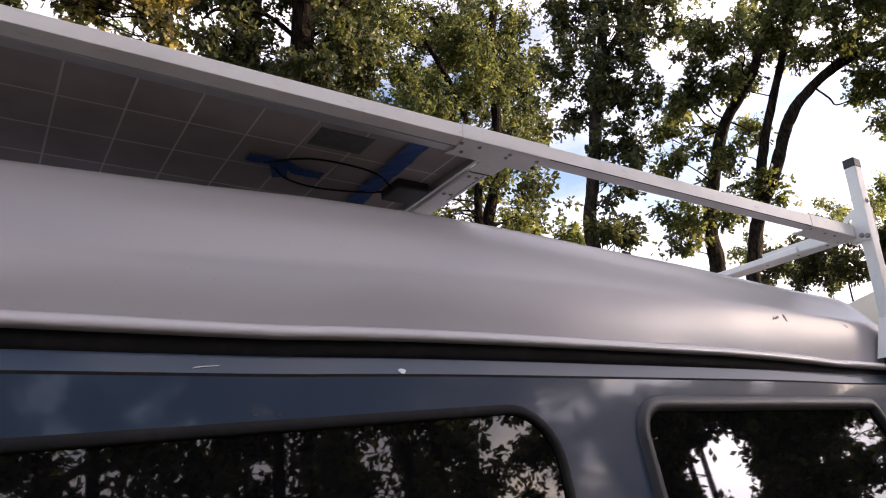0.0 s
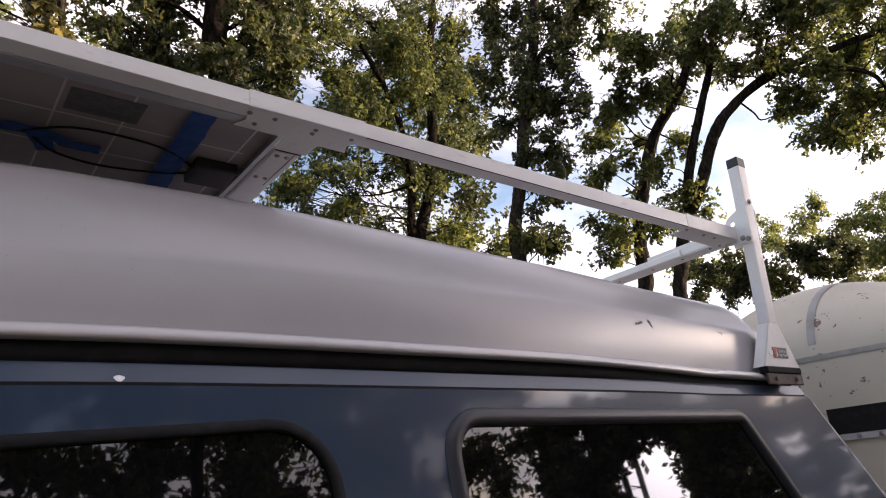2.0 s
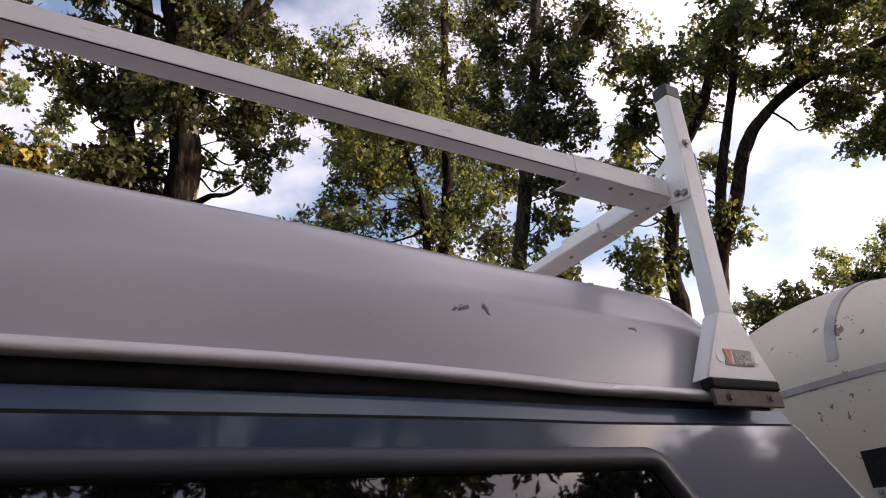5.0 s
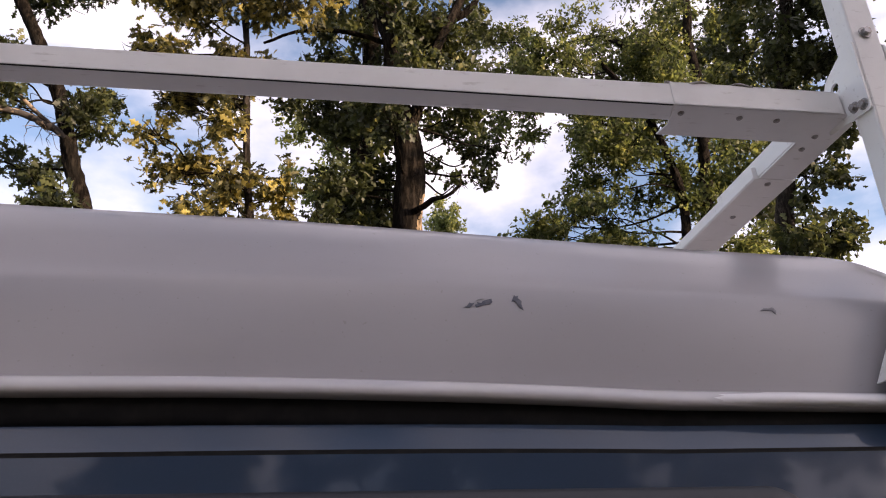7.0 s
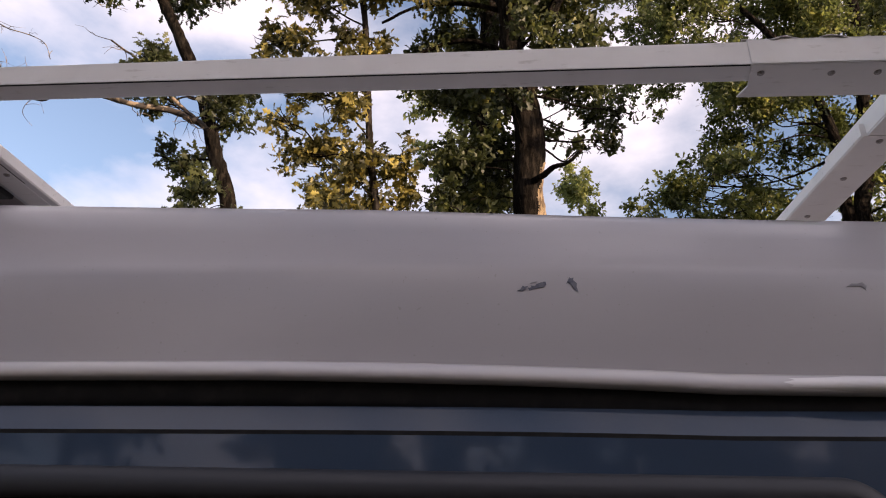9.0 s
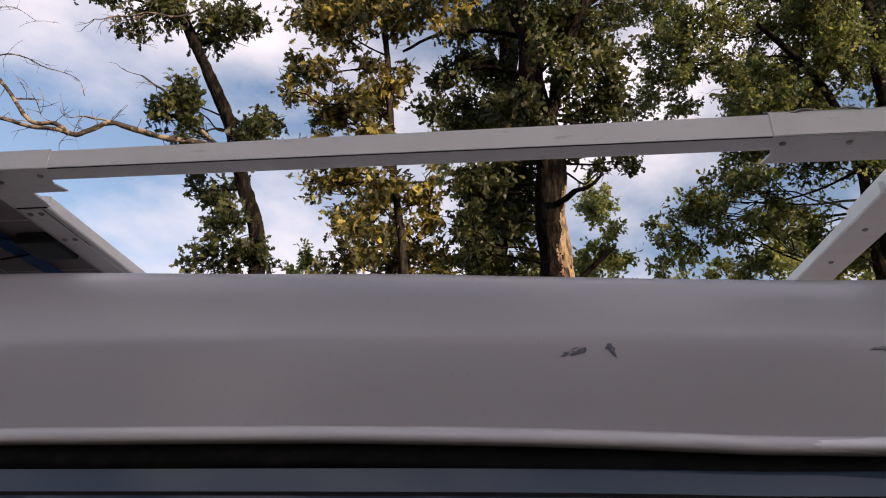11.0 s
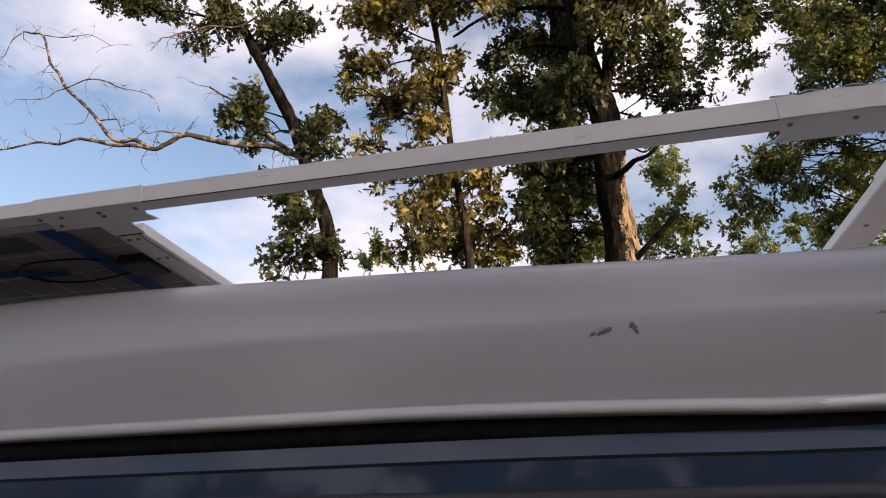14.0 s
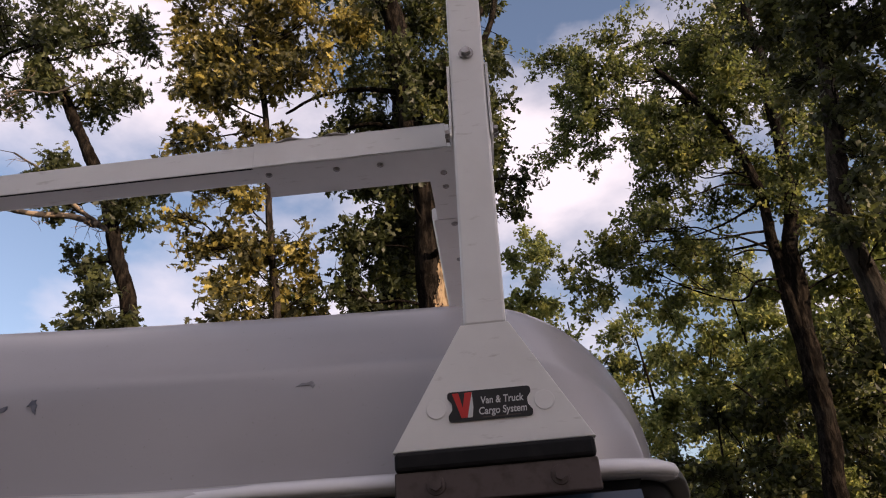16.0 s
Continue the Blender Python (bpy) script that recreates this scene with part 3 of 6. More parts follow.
faces.append(tuple(range(m_)))
roof = raw("roof_shell", verts, faces, M["roof"], van, "smooth silver-white fibreglass high roof, lightly chipped")

# the lip round the roof's foot, following its plan
plan = [(BACK + 0.1 * i, 0.0) for i in range(39)] + [(-0.30, 0.0), (-0.18, 0.0), (-0.05, 0.0), (0.05, 0.004), (0.10, 0.014), (0.155, 0.024), (0.205, 0.038), (0.242, 0.068), (0.266, 0.115), (0.285, 0.175), (0.308, 0.26), (0.328, 0.37), (0.342, 0.50), (0.352, 0.68), (0.356, CENTRE)]
plan += [(x, 2 * CENTRE - y) for x, y in plan[-2::-1]]
# round the corners off
for _ in range(2):
    cut = [plan[0]]
    for (x0, y0), (x1, y1) in zip(plan, plan[1:]):
        cut += [(x0 * 0.75 + x1 * 0.25, y0 * 0.75 + y1 * 0.25), (x0 * 0.25 + x1 * 0.75, y0 * 0.25 + y1 * 0.75)]
    plan = cut + [plan[-1]]


def sweep(profile, path, name, mat, label, sunk=0.0):
    """Sweeps (out, z) along a plan path; out points away from the van; its start may lie sunk."""
    verts, faces = [], []
    for i, p in enumerate(path):
        a, b = Vector(path[max(0, i - 1)]), Vector(path[min(len(path) - 1, i + 1)])
        t = (b - a).normalized()
        n = Vector((t.y, -t.x))
        for o, z in profile:
            o -= sunk * max(0, 1 - i / 4)
            verts.append((p[0] + n.x * o, p[1] + n.y * o, z - 0.0045 + bow(p[0]) - sag(p[0])))
    k = len(profile)
    for i in range(len(path) - 1):
        for j in range(k):
            faces.append((i * k + j, i * k + (j + 1) % k, (i + 1) * k + (j + 1) % k, (i + 1) * k + j))
    faces.append(tuple(range(k))), faces.append(tuple(range((len(path) - 1) * k, len(path) * k))[::-1])
    ob = raw(name, verts, faces, mat, van, label)
    return ob


bend = next(i for i, p in enumerate(plan) if p[0] > 0.252)
sweep([(-0.085, 1.8850), (-0.048, 1.8866), (-0.040, 1.8852), (-0.0335, 1.8815), (-0.0295, 1.8765), (-0.0275, 1.870), (-0.0275, 1.8645), (-0.031, 1.8615), (-0.085, 1.8605)], plan[:bend], "roof_lip", M["lip"], "pale moulded lip along the roof's foot")
sweep([(-0.085, 1.8850), (-0.048, 1.8866), (-0.040, 1.8852), (-0.0335, 1.8815), (-0.0295, 1.8765), (-0.0275, 1.870), (-0.0275, 1.8645), (-0.031, 1.8615), (-0.085, 1.8605)], plan[bend - 1:len(plan) - bend + 1], "front_lip", M["plastic"], "black lip round the roof's front end")
sweep([(-0.085, 1.8850), (-0.048, 1.8866), (-0.040, 1.8852), (-0.0335, 1.8815), (-0.0295, 1.8765), (-0.0275, 1.870), (-0.0275, 1.8645), (-0.031, 1.8615), (-0.085, 1.8605)], plan[len(plan) - bend:], "roof_lip", M["lip"], "pale moulded lip along the roof's foot")
sweep([(-0.052, 1.8615), (-0.050, 1.850), (-0.052, 1.838), (-0.058, 1.8265), (-0.085, 1.8265), (-0.085, 1.8615)], plan, "roof_gasket", M["rubber"], "black rubber joint under the roof")


sweep([(-0.0560, 1.8858), (-0.0515, 1.8858), (-0.0515, 1.8886), (-0.0560, 1.8886)], [p for p in plan[:len(plan) // 2] if p[0] < 0.05], "roof_joint", M["sealant"], "thin dirty joint above the lip")
end_piece = [(-0.44, 0.0), (-0.40, 0.0), (-0.36, 0.0), (-0.32, 0.0), (-0.28, 0.0)] + [p for p in plan if -0.27 < p[0] <= 0.248 and p[1] < 0.25]
sweep([(-0.052, 1.8866), (-0.040, 1.8858), (-0.0255, 1.8790), (-0.0220, 1.8735), (-0.0215, 1.8675), (-0.026, 1.8640), (-0.050, 1.8635)], end_piece, "lip_end", M["lip_end"], "flatter white end piece of the lip", 0.010)


def blot(cx, cz, pts, name, mat, label, wall):
    """A small flake of irregular outline lying on a surface; wall gives the surface's y at (x, z)."""
    bm = bmesh.new()
    bm.faces.new([bm.verts.new((cx + a, wall(cx + a, cz + b) - 0.0012, cz + b)) for a, b in pts])
    bmesh.ops.triangulate(bm, faces=bm.faces[:])
    return part(name, solid(bm, 0.001), mat, van, label)


def roof_y(x, z):
    prof = roof_profile(x)
    for (y0, z0), (y1, z1) in zip(prof, prof[1:]):
        if z0 <= z <= z1:
            return y0 + (y1 - y0) * (z - z0) / (z1 - z0)
    return prof[0][0]


MM = 0.001
for cx, cz, flake, mat, label in (
        (-0.690, 2.004, [(-4, -6), (2, -4), (8, -2), (16, -1), (20, 3), (19, 8), (14, 7), (12, 4), (6, 4), (4, 1), (-2, 2), (-1, -1), (-6, -2)], "chip", "dark grey bare patch in the paint"),
        (-0.690, 2.004, [(-21, -6), (-14, -7), (-9, -3), (-6, 1), (-11, 0), (-13, 2), (-12, -3), (-17, -4)], "chip", "dark grey bare patch in the paint"),
        (-0.690, 2.004, [(-3, 5), (3, 6), (8, 8), (5, 8), (-1, 7)], "faint_chip", "faint bare patch in the paint"),
        (-0.634, 2.008, [(-8, 0), (-3, 11), (-1, 9), (3, 10), (2, 6), (7, 1), (6, -4), (8, -13), (2, -8), (-2, 0), (-5, 2)], "chip", "dark grey bare patch in the paint"),
        (-0.247, 2.001, [(-14, -1), (-6, 4), (2, 4), (9, 6), (13, 0), (10, -6), (6, 0), (0, 0), (-8, 0)], "faint_chip", "faint curved bare patch in the paint")):
    blot(cx, cz, [(a * MM, b * MM) for a, b in flake], "paint_chip", M[mat], label, roof_y)
band_y = lambda x, z: 0.0285 + (z - 0.6 * bow(x) - 1.7925) * 0.52 if z > 1.7925 + 0.6 * bow(x) else body_y(z)
blot(-2.108, 1.7985 + 0.6 * bow(-2.108), [(0.008 * math.cos(a) * (1 + 0.2 * math.sin(3 * a)), 0.0055 * math.sin(a)) for a in [k * math.pi / 7 for k in range(14)]], "paint_spot", M["white"], "white paint spot", band_y)
blot(-2.475, 1.8045 + 0.6 * bow(-2.475), [(-0.022, -0.0035), (-0.004, -0.001), (0.020, 0.0015), (0.022, 0.003), (0.0, 0.001), (-0.018, -0.001)], "scratch", M["grid"], "pale scratch", band_y)
for sx in (-2.400, -2.360):
    blot(sx, 1.726, [(-0.005, 0.003), (0.0, -0.001), (0.006, 0.000), (0.003, -0.003), (-0.003, -0.002)], "scratch", M["clamp"], "small pale scratch", band_y)
settle(van)


# ---- ladder rack ----
rack = empty("ladder_rack", (-0.9, 0.9, 1.82), "white-painted aluminium ladder rack clamped to the van's gutter", "roof rack")
RZ, RT = 2.362, 2.405


def foot_and_post(x0):
    """A clamp foot, its tapered plate and the upright with its cap."""
    F_ = lambda o: [(x0 + a, b) for a, b in o]

    def lean(bm):
        for v in bm.verts:
            v.co.x += (v.co.z - 2.036) * 0.034
        return bm

    plate = F_([(-0.122, 1.884), (0.120, 1.884), (0.034, 2.038), (-0.028, 2.038)])
    bm = prism(plate, 0.0, 0.006, "y", 0.0012)
    for v in bm.verts:
        v.co.y += (1.96 - v.co.z) * 0.03
    base = part("base_plate", bm, M["rack"], rack, "tapered white foot plate")
    for sx, sgn in ((-1, -1), (1, 1)):
        lo, hi = (x0 - 0.122, x0 - 0.028) if sx < 0 else (x0 + 0.120, x0 + 0.034)
        bm = prism([(0.003, 1.884), (0.045, 1.884), (0.040, 2.038), (-0.001, 2.038)], 0, 0.005, "x")
        for v in bm.verts:
            t = (v.co.z - 1.884) / 0.154
            v.co.x = lo + (hi - lo) * t + (v.co.x if sx < 0 else -v.co.x)
        part("base_flange", bm, M["rack"], base)
    part("clamp_strip", box(x0 - 0.1195, x0 + 0.1175, -0.003, 0.030, 1.8605, 1.8838, 0.005), M["rubber"], base, "black rubber clamp edge")
    part("clamp_jaw", box(x0 - 0.120, x0 + 0.118, 0.001, 0.011, 1.824, 1.8603, 0.002), M["clamp"], base, "dirty grey clamp plate")
    for bx in (-0.072, 0.072):
        part("clamp_bolt", bolt(x0 + bx, 0.001, 1.843, (0, -1, 0), 0.0075, 0.005), M["clamp"], base)
    for bx in (-0.066, 0.066):
        bm = bmesh.new()
        bmesh.ops.create_cone(bm, cap_ends=True, segments=24, radius1=0.0125, radius2=0.0118, depth=0.0015, matrix=Matrix.Translation((x0 + bx, 0.0005, 1.932)) @ Matrix.Rotation(math.pi / 2, 4, "X"))
        part("hole_plug", bm, M["rack"], base)
    bm = prism([(x0 - 0.0235, -0.003), (x0 + 0.0315, -0.003), (x0 + 0.0315, 0.040), (x0 - 0.0235, 0.040)], 2.036, 2.646, "z", 0.004)
    for v in bm.verts:
        v.co.y -= (v.co.z - 2.036) * 0.042
    post = part("post", lean(bm), M["rack"], rack, "square white upright")
    bm = prism([(x0 - 0.0245, -0.004), (x0 + 0.0325, -0.004), (x0 + 0.0325, 0.041), (x0 - 0.0245, 0.041)], 2.640, 2.680, "z", 0.004)
    for v in bm.verts:
        v.co.y -= (v.co.z - 2.036) * 0.042
    part("end_cap", lean(bm), M["plastic"], post, "black plastic cap")
    part("post_bolt", lean(bolt(x0 + 0.004, -0.023, 2.497, (0, -1, 0), 0.008, 0.007)), M["bolt"], post, "zinc bolt head")
    # gusset ears beside the upright
    for gx in (x0 - 0.0285, x0 + 0.0325):
        out = round_outline([(-0.015, 2.335, 0.005), (0.085, 2.350, 0.005), (0.085, 2.408, 0.01), (0.060, 2.450, 0.03), (0.02, 2.470, 0.02), (-0.022, 2.478, 0.005)], 4)
        drilled = [(0.043 + 0.0095 * math.cos(2 * math.pi * i / 16), 2.424 + 0.0095 * math.sin(2 * math.pi * i / 16)) for i in range(16)]
        bm = panel_with_holes(out, [drilled], lambda a, b: Vector((gx, a, b)))
        made = bmesh.ops.extrude_face_region(bm, geom=list(bm.faces))
        for v in made["geom"]:
            if isinstance(v, bmesh.types.BMVert):
                v.co.x += 0.004
        g = part("gusset", lean(bm), M["rack"], rack, "rounded white gusset ear with a drilled hole")
        s = -1 if gx < x0 else 1
        for by, bz in ((-0.004, 2.352), (0.016, 2.360)):
            part("gusset_bolt", lean(bolt(gx + (0 if s < 0 else 0.004), by, bz, (s, 0, 0), 0.007, 0.006)), M["bolt"], g)
    return post


foot_and_post(0.0)
foot_and_post(-3.45)

def taper(bm):
    """The rail grows slightly lower towards the back."""
    for v in bm.verts:
        if v.co.z > 2.385:
            v.co.z += 0.0058 * min(0.0, v.co.x + 0.3)
    return bm


# side rail, its inner tube, and the corner and middle brackets
part("side_rail", taper(box(-3.5, -0.02, 0.038, 0.083, RZ + 0.0005, RT, 0.003)), M["rack"], rack, "square white rail")


part("rail_face", taper(box(-3.5, -0.02, 0.0362, 0.0378, RZ - 0.001, RT + 0.001, 0.0005)), M["rack"], rack)
# black strip drawn in place of the shadow line in the gap here
part("rail_gap_shade", box(-1.62, -0.338, 0.0379, 0.0408, RZ - 0.0012, RZ + 0.004), M["rubber"], rack, "black strip for the shaded gap under the rail's face")
v, f = tube_mesh([(-0.345 + 0.022 * i, 0.037 + 0.004 * math.sin(i * 1.7), RT + 0.0035 + 0.0022 * math.sin(i * 2.3)) for i in range(10)], [0.0022] * 10, 6, 0.3, 3)
raw("sealant_bead", v, f, M["sealant"], rack, "loose grey bead of sealant")


def bracket(outline, x0, x1, bolts):
    """A bottom plate with a folded outer face that sleeves the rail."""
    b = part("bracket", prism(outline, RZ - 0.0035, RZ - 0.0005, "z", 0.0006), M["rack"], rack, "bolted white corner bracket")
    part("bracket_face", taper(box(x0, x1, 0.0345, 0.0375, RZ - 0.0035, RT + 0.003, 0.001)), M["rack"], b)
    part("bracket_top", taper(box(x0, x1, 0.0345, 0.085, RT + 0.0002, RT + 0.003, 0.001)), M["rack"], b)
    for bx, by in bolts:
        part("bracket_bolt", bolt(bx, by, RZ - 0.0035, (0, 0, -1), 0.0038, 0.002), M["bolt"], b)
    return b


corner = [(-0.338, 0.0345), (-0.020, 0.0345), (0.012, 0.06), (0.014, 0.244), (-0.060, 0.244), (-0.060, 0.121), (-0.334, 0.119), (-0.325, 0.09)]
bracket(corner, -0.338, -0.026, [(-0.317, 0.056), (-0.207, 0.060), (-0.136, 0.061), (-0.036, 0.10), (-0.036, 0.14)])
tee = [(-1.895, 0.0345), (-1.620, 0.0345), (-1.640, 0.09), (-1.628, 0.119), (-1.700, 0.119), (-1.700, 0.175), (-1.780, 0.175), (-1.780, 0.119), (-1.895, 0.119), (-1.880, 0.09)]
tb = bracket(tee, -1.895, -1.620, [(-1.645, 0.058), (-1.735, 0.058), (-1.735, 0.075), (-1.83, 0.058), (-1.86, 0.095), (-1.885, 0.058)])
# no opening is cut: a white disc paints the daylight seen through the hole
bm = bmesh.new()
bmesh.ops.create_cone(bm, cap_ends=True, segments=24, radius1=0.0095, radius2=0.0095, depth=0.0012, matrix=Matrix.Translation((-1.671, 0.100, RZ - 0.0044)))
part("hole_daylight", bm, M["white"], tb, "white disc for the daylight in the bracket's round hole")
tee2 = [(-3.50, 0.0345), (-3.16, 0.0345), (-3.16, 0.119), (-3.41, 0.119), (-3.41, 0.244), (-3.50, 0.244)]
bracket(tee2, -3.50, -3.16, [(-3.2, 0.058), (-3.3, 0.06)])


def crossbar(x0, x1, start, RT=2.386):
    """A wide, low cross tube."""
    verts, faces = [], []
    n = 24
    for i in range(n + 1):
        y = start + (2 * CENTRE - 2 * start) * i / n
        for x, z in ((x0 + 0.003, RZ - 0.003), (x1 - 0.003, RZ - 0.003), (x1, RZ), (x1, RT - 0.003), (x1 - 0.003, RT), (x0 + 0.003, RT), (x0, RT - 0.003), (x0, RZ)):
            verts.append((x, y, z))
    for i in range(n):
        for k in range(8):
            faces.append((i * 8 + k, i * 8 + (k + 1) % 8, i * 8 + 8 + (k + 1) % 8, i * 8 + 8 + k))
    faces.append(tuple(range(8))[::-1]), faces.append(tuple(range(n * 8, n * 8 + 8)))
    return raw("crossbar", verts, faces, M["rack"], rack, "wide white cross tube", False)


cb = crossbar(-0.070, 0.022, 0.247)
part("inner_tube", box(-0.060, 0.0, 0.084, 0.40, RZ + 0.001, RT - 0.002, 0.002), M["rack"], rack)
for by in (0.264, 0.402, 0.572):
    part("crossbar_bolt", bolt(-0.030, by, RZ - 0.003, (0, 0, -1), 0.0042, 0.002), M["bolt"], cb)
cb = crossbar(-1.777, -1.708, 0.178)
for by in (0.20, 0.32):
    for bx in (-1.760, -1.736):
        part("crossbar_bolt", bolt(bx, by, RZ - 0.0048, (0, 0, -1), 0.0042, 0.002), M["bolt"], cb)
part("slot", box(-1.7240, -1.7230, 0.183, 0.36, RZ - 0.0042, RZ - 0.0025), M["rubber"], cb, "dark slot along the tube")
part("slot", box(-1.7755, -1.7095, 0.1762, 0.1790, RZ - 0.0042, RZ - 0.0005), M["rubber"], cb, "dark joint across the tube")
part("cover_plate", box(-1.773, -1.727, 0.182, 0.62, RZ - 0.0048, RZ - 0.0028, 0.0006), M["rack"], cb)
crossbar(-3.495, -3.41, 0.247)
part("far_rail", box(-3.5, -0.02, 2 * CENTRE - 0.083, 2 * CENTRE - 0.038, RZ + 0.0005, RT, 0.003), M["rack"], rack)
for fx in (-3.45, 0.0):
    part("far_post", box(fx - 0.0275, fx + 0.0325, 2 * CENTRE - 0.035, 2 * CENTRE + 0.008, 1.88, 2.67, 0.004), M["rack"], rack)

# maker's sticker on the foot plate
bm = prism(round_outline([(-0.0515, 1.914, 0.004), (0.0505, 1.914, 0.004), (0.0505, 1.922, 0.002), (0.0455, 1.9285, 0.003), (0.0455, 1.9365, 0.003), (0.0505, 1.943, 0.002), (0.0505, 1.951, 0.004), (-0.0515, 1.951, 0.004), (-0.0515, 1.943, 0.002), (-0.0465, 1.9365, 0.003), (-0.0465, 1.9285, 0.003), (-0.0515, 1.922, 0.002)], 3), -0.0004, 0.0012, "y")
decal = part("sticker", bm, M["decal"], rack, "black sticker with a red emblem and white lettering")
bm = prism([(-0.0455, 1.949), (-0.0375, 1.949), (-0.0335, 1.930), (-0.030, 1.949), (-0.021, 1.949), (-0.0285, 1.918), (-0.036, 1.918)], -0.0008, -0.0003, "y")
part("emblem", bm, M["red"], decal, "red wedge emblem")
bm = prism([(-0.0285, 1.918), (-0.021, 1.949), (-0.0205, 1.930), (-0.0225, 1.918)], -0.0008, -0.0003, "y")
part("emblem_edge", bm, M["letter"], decal)
part("small_print", box(-0.010, 0.036, -0.0008, -0.0003, 1.9165, 1.9178), M["clamp"], decal, "thin line of small print")


def words(text, x, z, size, width):
    cu = bpy.data.curves.new("lettering", "FONT")
    cu.shear = 0.12
    cu.body, cu.size, cu.extrude, cu.align_x, cu.offset = text, size, 0.0002, "CENTER", 0.0002
    tmp = bpy.data.objects.new("tmp", cu)
    scene.collection.objects.link(tmp)
    bpy.context.view_layer.update()
    me = bpy.data.meshes.new_from_object(tmp.evaluated_get(bpy.context.evaluated_depsgraph_get()))
    bpy.data.objects.remove(tmp)
    w = max(v.co.x for v in me.vertices) - min(v.co.x for v in me.vertices)
    me.transform(Matrix.Translation((x, -0.0008, z)) @ Matrix.Rotation(math.pi / 2, 4, "X") @ Matrix.Diagonal((width / w, 1, 1, 1)))
    me.materials.clear()
    me.materials.append(M["letter"])
    ob = new("lettering", me)
    ob.parent = decal
    ob["label"] = "white printed words"


words("Van & Truck", 0.0145, 1.9335, 0.0125, 0.052)
words("Cargo System", 0.0145, 1.9205, 0.0125, 0.058)
settle(rack)


# ---- solar panel ----
PZ = 2.388
panel = empty("solar_panel", (-2.6, 0.5, PZ), "framed solar panel seen from beneath, wires held with blue tape", "solar panel")
PX0, PX1, PY0, PY1 = -3.36, -1.7785, 0.088, 0.752
part("backsheet", box(PX0, PX1, PY0, PY1, PZ, PZ + 0.004), M["cell"], panel, "dull brown-grey backing with the cells showing through")
for nm, b in (("frame_side", (PX0, PX1, PY0, PY0 + 0.028)), ("frame_side", (PX0, PX1, PY1 - 0.028, PY1)), ("frame_end", (PX0, PX0 + 0.012, PY0 + 0.028, PY1 - 0.028)), ("frame_end", (PX1 - 0.012, PX1, PY0 + 0.028, PY1 - 0.028))):
    x0, x1, y0, y1 = b
    f = part(nm, box(x0, x1, y0, y1, PZ - 0.024, PZ - 0.022, 0.0006), M["alu"], panel, "silver frame lip")
    if nm == "frame_side":
        yy = y0 if y0 < 0.4 else y1 - 0.003
        part("frame_wall", box(x0, x1, yy, yy + 0.003, PZ - 0.022, PZ + 0.012), M["alu"], f)
    else:
        xx = x0 if x0 < -3 else x1 - 0.003
        part("frame_wall", box(xx, xx + 0.003, y0, y1, PZ - 0.022, PZ + 0.012), M["alu"], f)
cell = 0.1275
k = 0
while PX1 - 0.045 - k * cell > PX0 + 0.02:
    x = PX1 - 0.045 - k * cell
    part("grid_line", box(x - 0.0022, x + 0.0022, PY0 + 0.03, PY1 - 0.03, PZ - 0.0006, PZ), M["grid"], panel)
    k += 1
for k in range(5):
    y = PY0 + 0.055 + k * 0.137
    part("grid_line", box(PX0 + 0.03, PX1 - 0.03, y - 0.0022, y + 0.0022, PZ - 0.0005, PZ), M["grid"], panel)
part("rating_label", box(-2.193, -2.053, 0.174, 0.259, PZ - 0.0012, PZ - 0.0006), M["label"], panel, "dark grey rating label")
part("junction_box", box(-1.897, -1.798, 0.335, 0.435, PZ - 0.028, PZ - 0.0003, 0.005), M["plastic"], panel, "black junction box")


def tape(points, width, z):
    """A crumpled strip of tape along points."""
    rnd = random.Random(len(points) * 7 + 3)
    verts, faces = [], []
    dense = []
    for a, b in zip(points, points[1:]):
        for j in range(6):
            dense.append(Vector(a).lerp(Vector(b), j / 6))
    dense.append(Vector(points[-1]))
    for i, p in enumerate(dense):
        t = (dense[min(i + 1, len(dense) - 1)] - dense[max(0, i - 1)]).normalized()
        n = Vector((-t.y, t.x))
        for w in (-1, -0.3, 0.35, 1):
            q = p + n * (w * width / 2 * (1 + rnd.uniform(-0.08, 0.08)))
            verts.append((q.x, q.y, z - 0.0015 - rnd.random() * 0.003))
    for i in range(len(dense) - 1):
        for j in range(3):
            faces.append((i * 4 + j, i * 4 + j + 1, i * 4 + 5 + j, i * 4 + 4 + j))
    ob = raw("tape", verts, faces, M["tape"], panel, "strip of blue masking tape", False)
    return ob


tape([(-1.948, 0.132), (-1.944, 0.284), (-1.942, 0.424), (-1.935, 0.584)], 0.055, PZ - 0.006)
tape([(-2.300, 0.369), (-2.205, 0.369), (-2.153, 0.399), (-2.093, 0.396)], 0.038, PZ - 0.004)
tape([(-2.220, 0.374), (-2.190, 0.444)], 0.04, PZ - 0.005)
for pts in ([(-2.255, 0.384, 0), (-2.163, 0.314, 0.008), (-2.043, 0.304, 0.012), (-1.953, 0.334, 0.004), (-1.893, 0.384, 0.004)], [(-2.225, 0.394, 0.002), (-2.175, 0.439, 0.010), (-2.083, 0.459, 0.012), (-1.963, 0.444, 0.008), (-1.883, 0.414, 0.004)]):
    v, f = tube_mesh([(x, y, PZ - 0.006 - d * 0.5) for x, y, d in pts], [0.0027] * len(pts), 8)
    raw("cable", v, f, M["rubber"], panel, "black cable")
settle(panel)


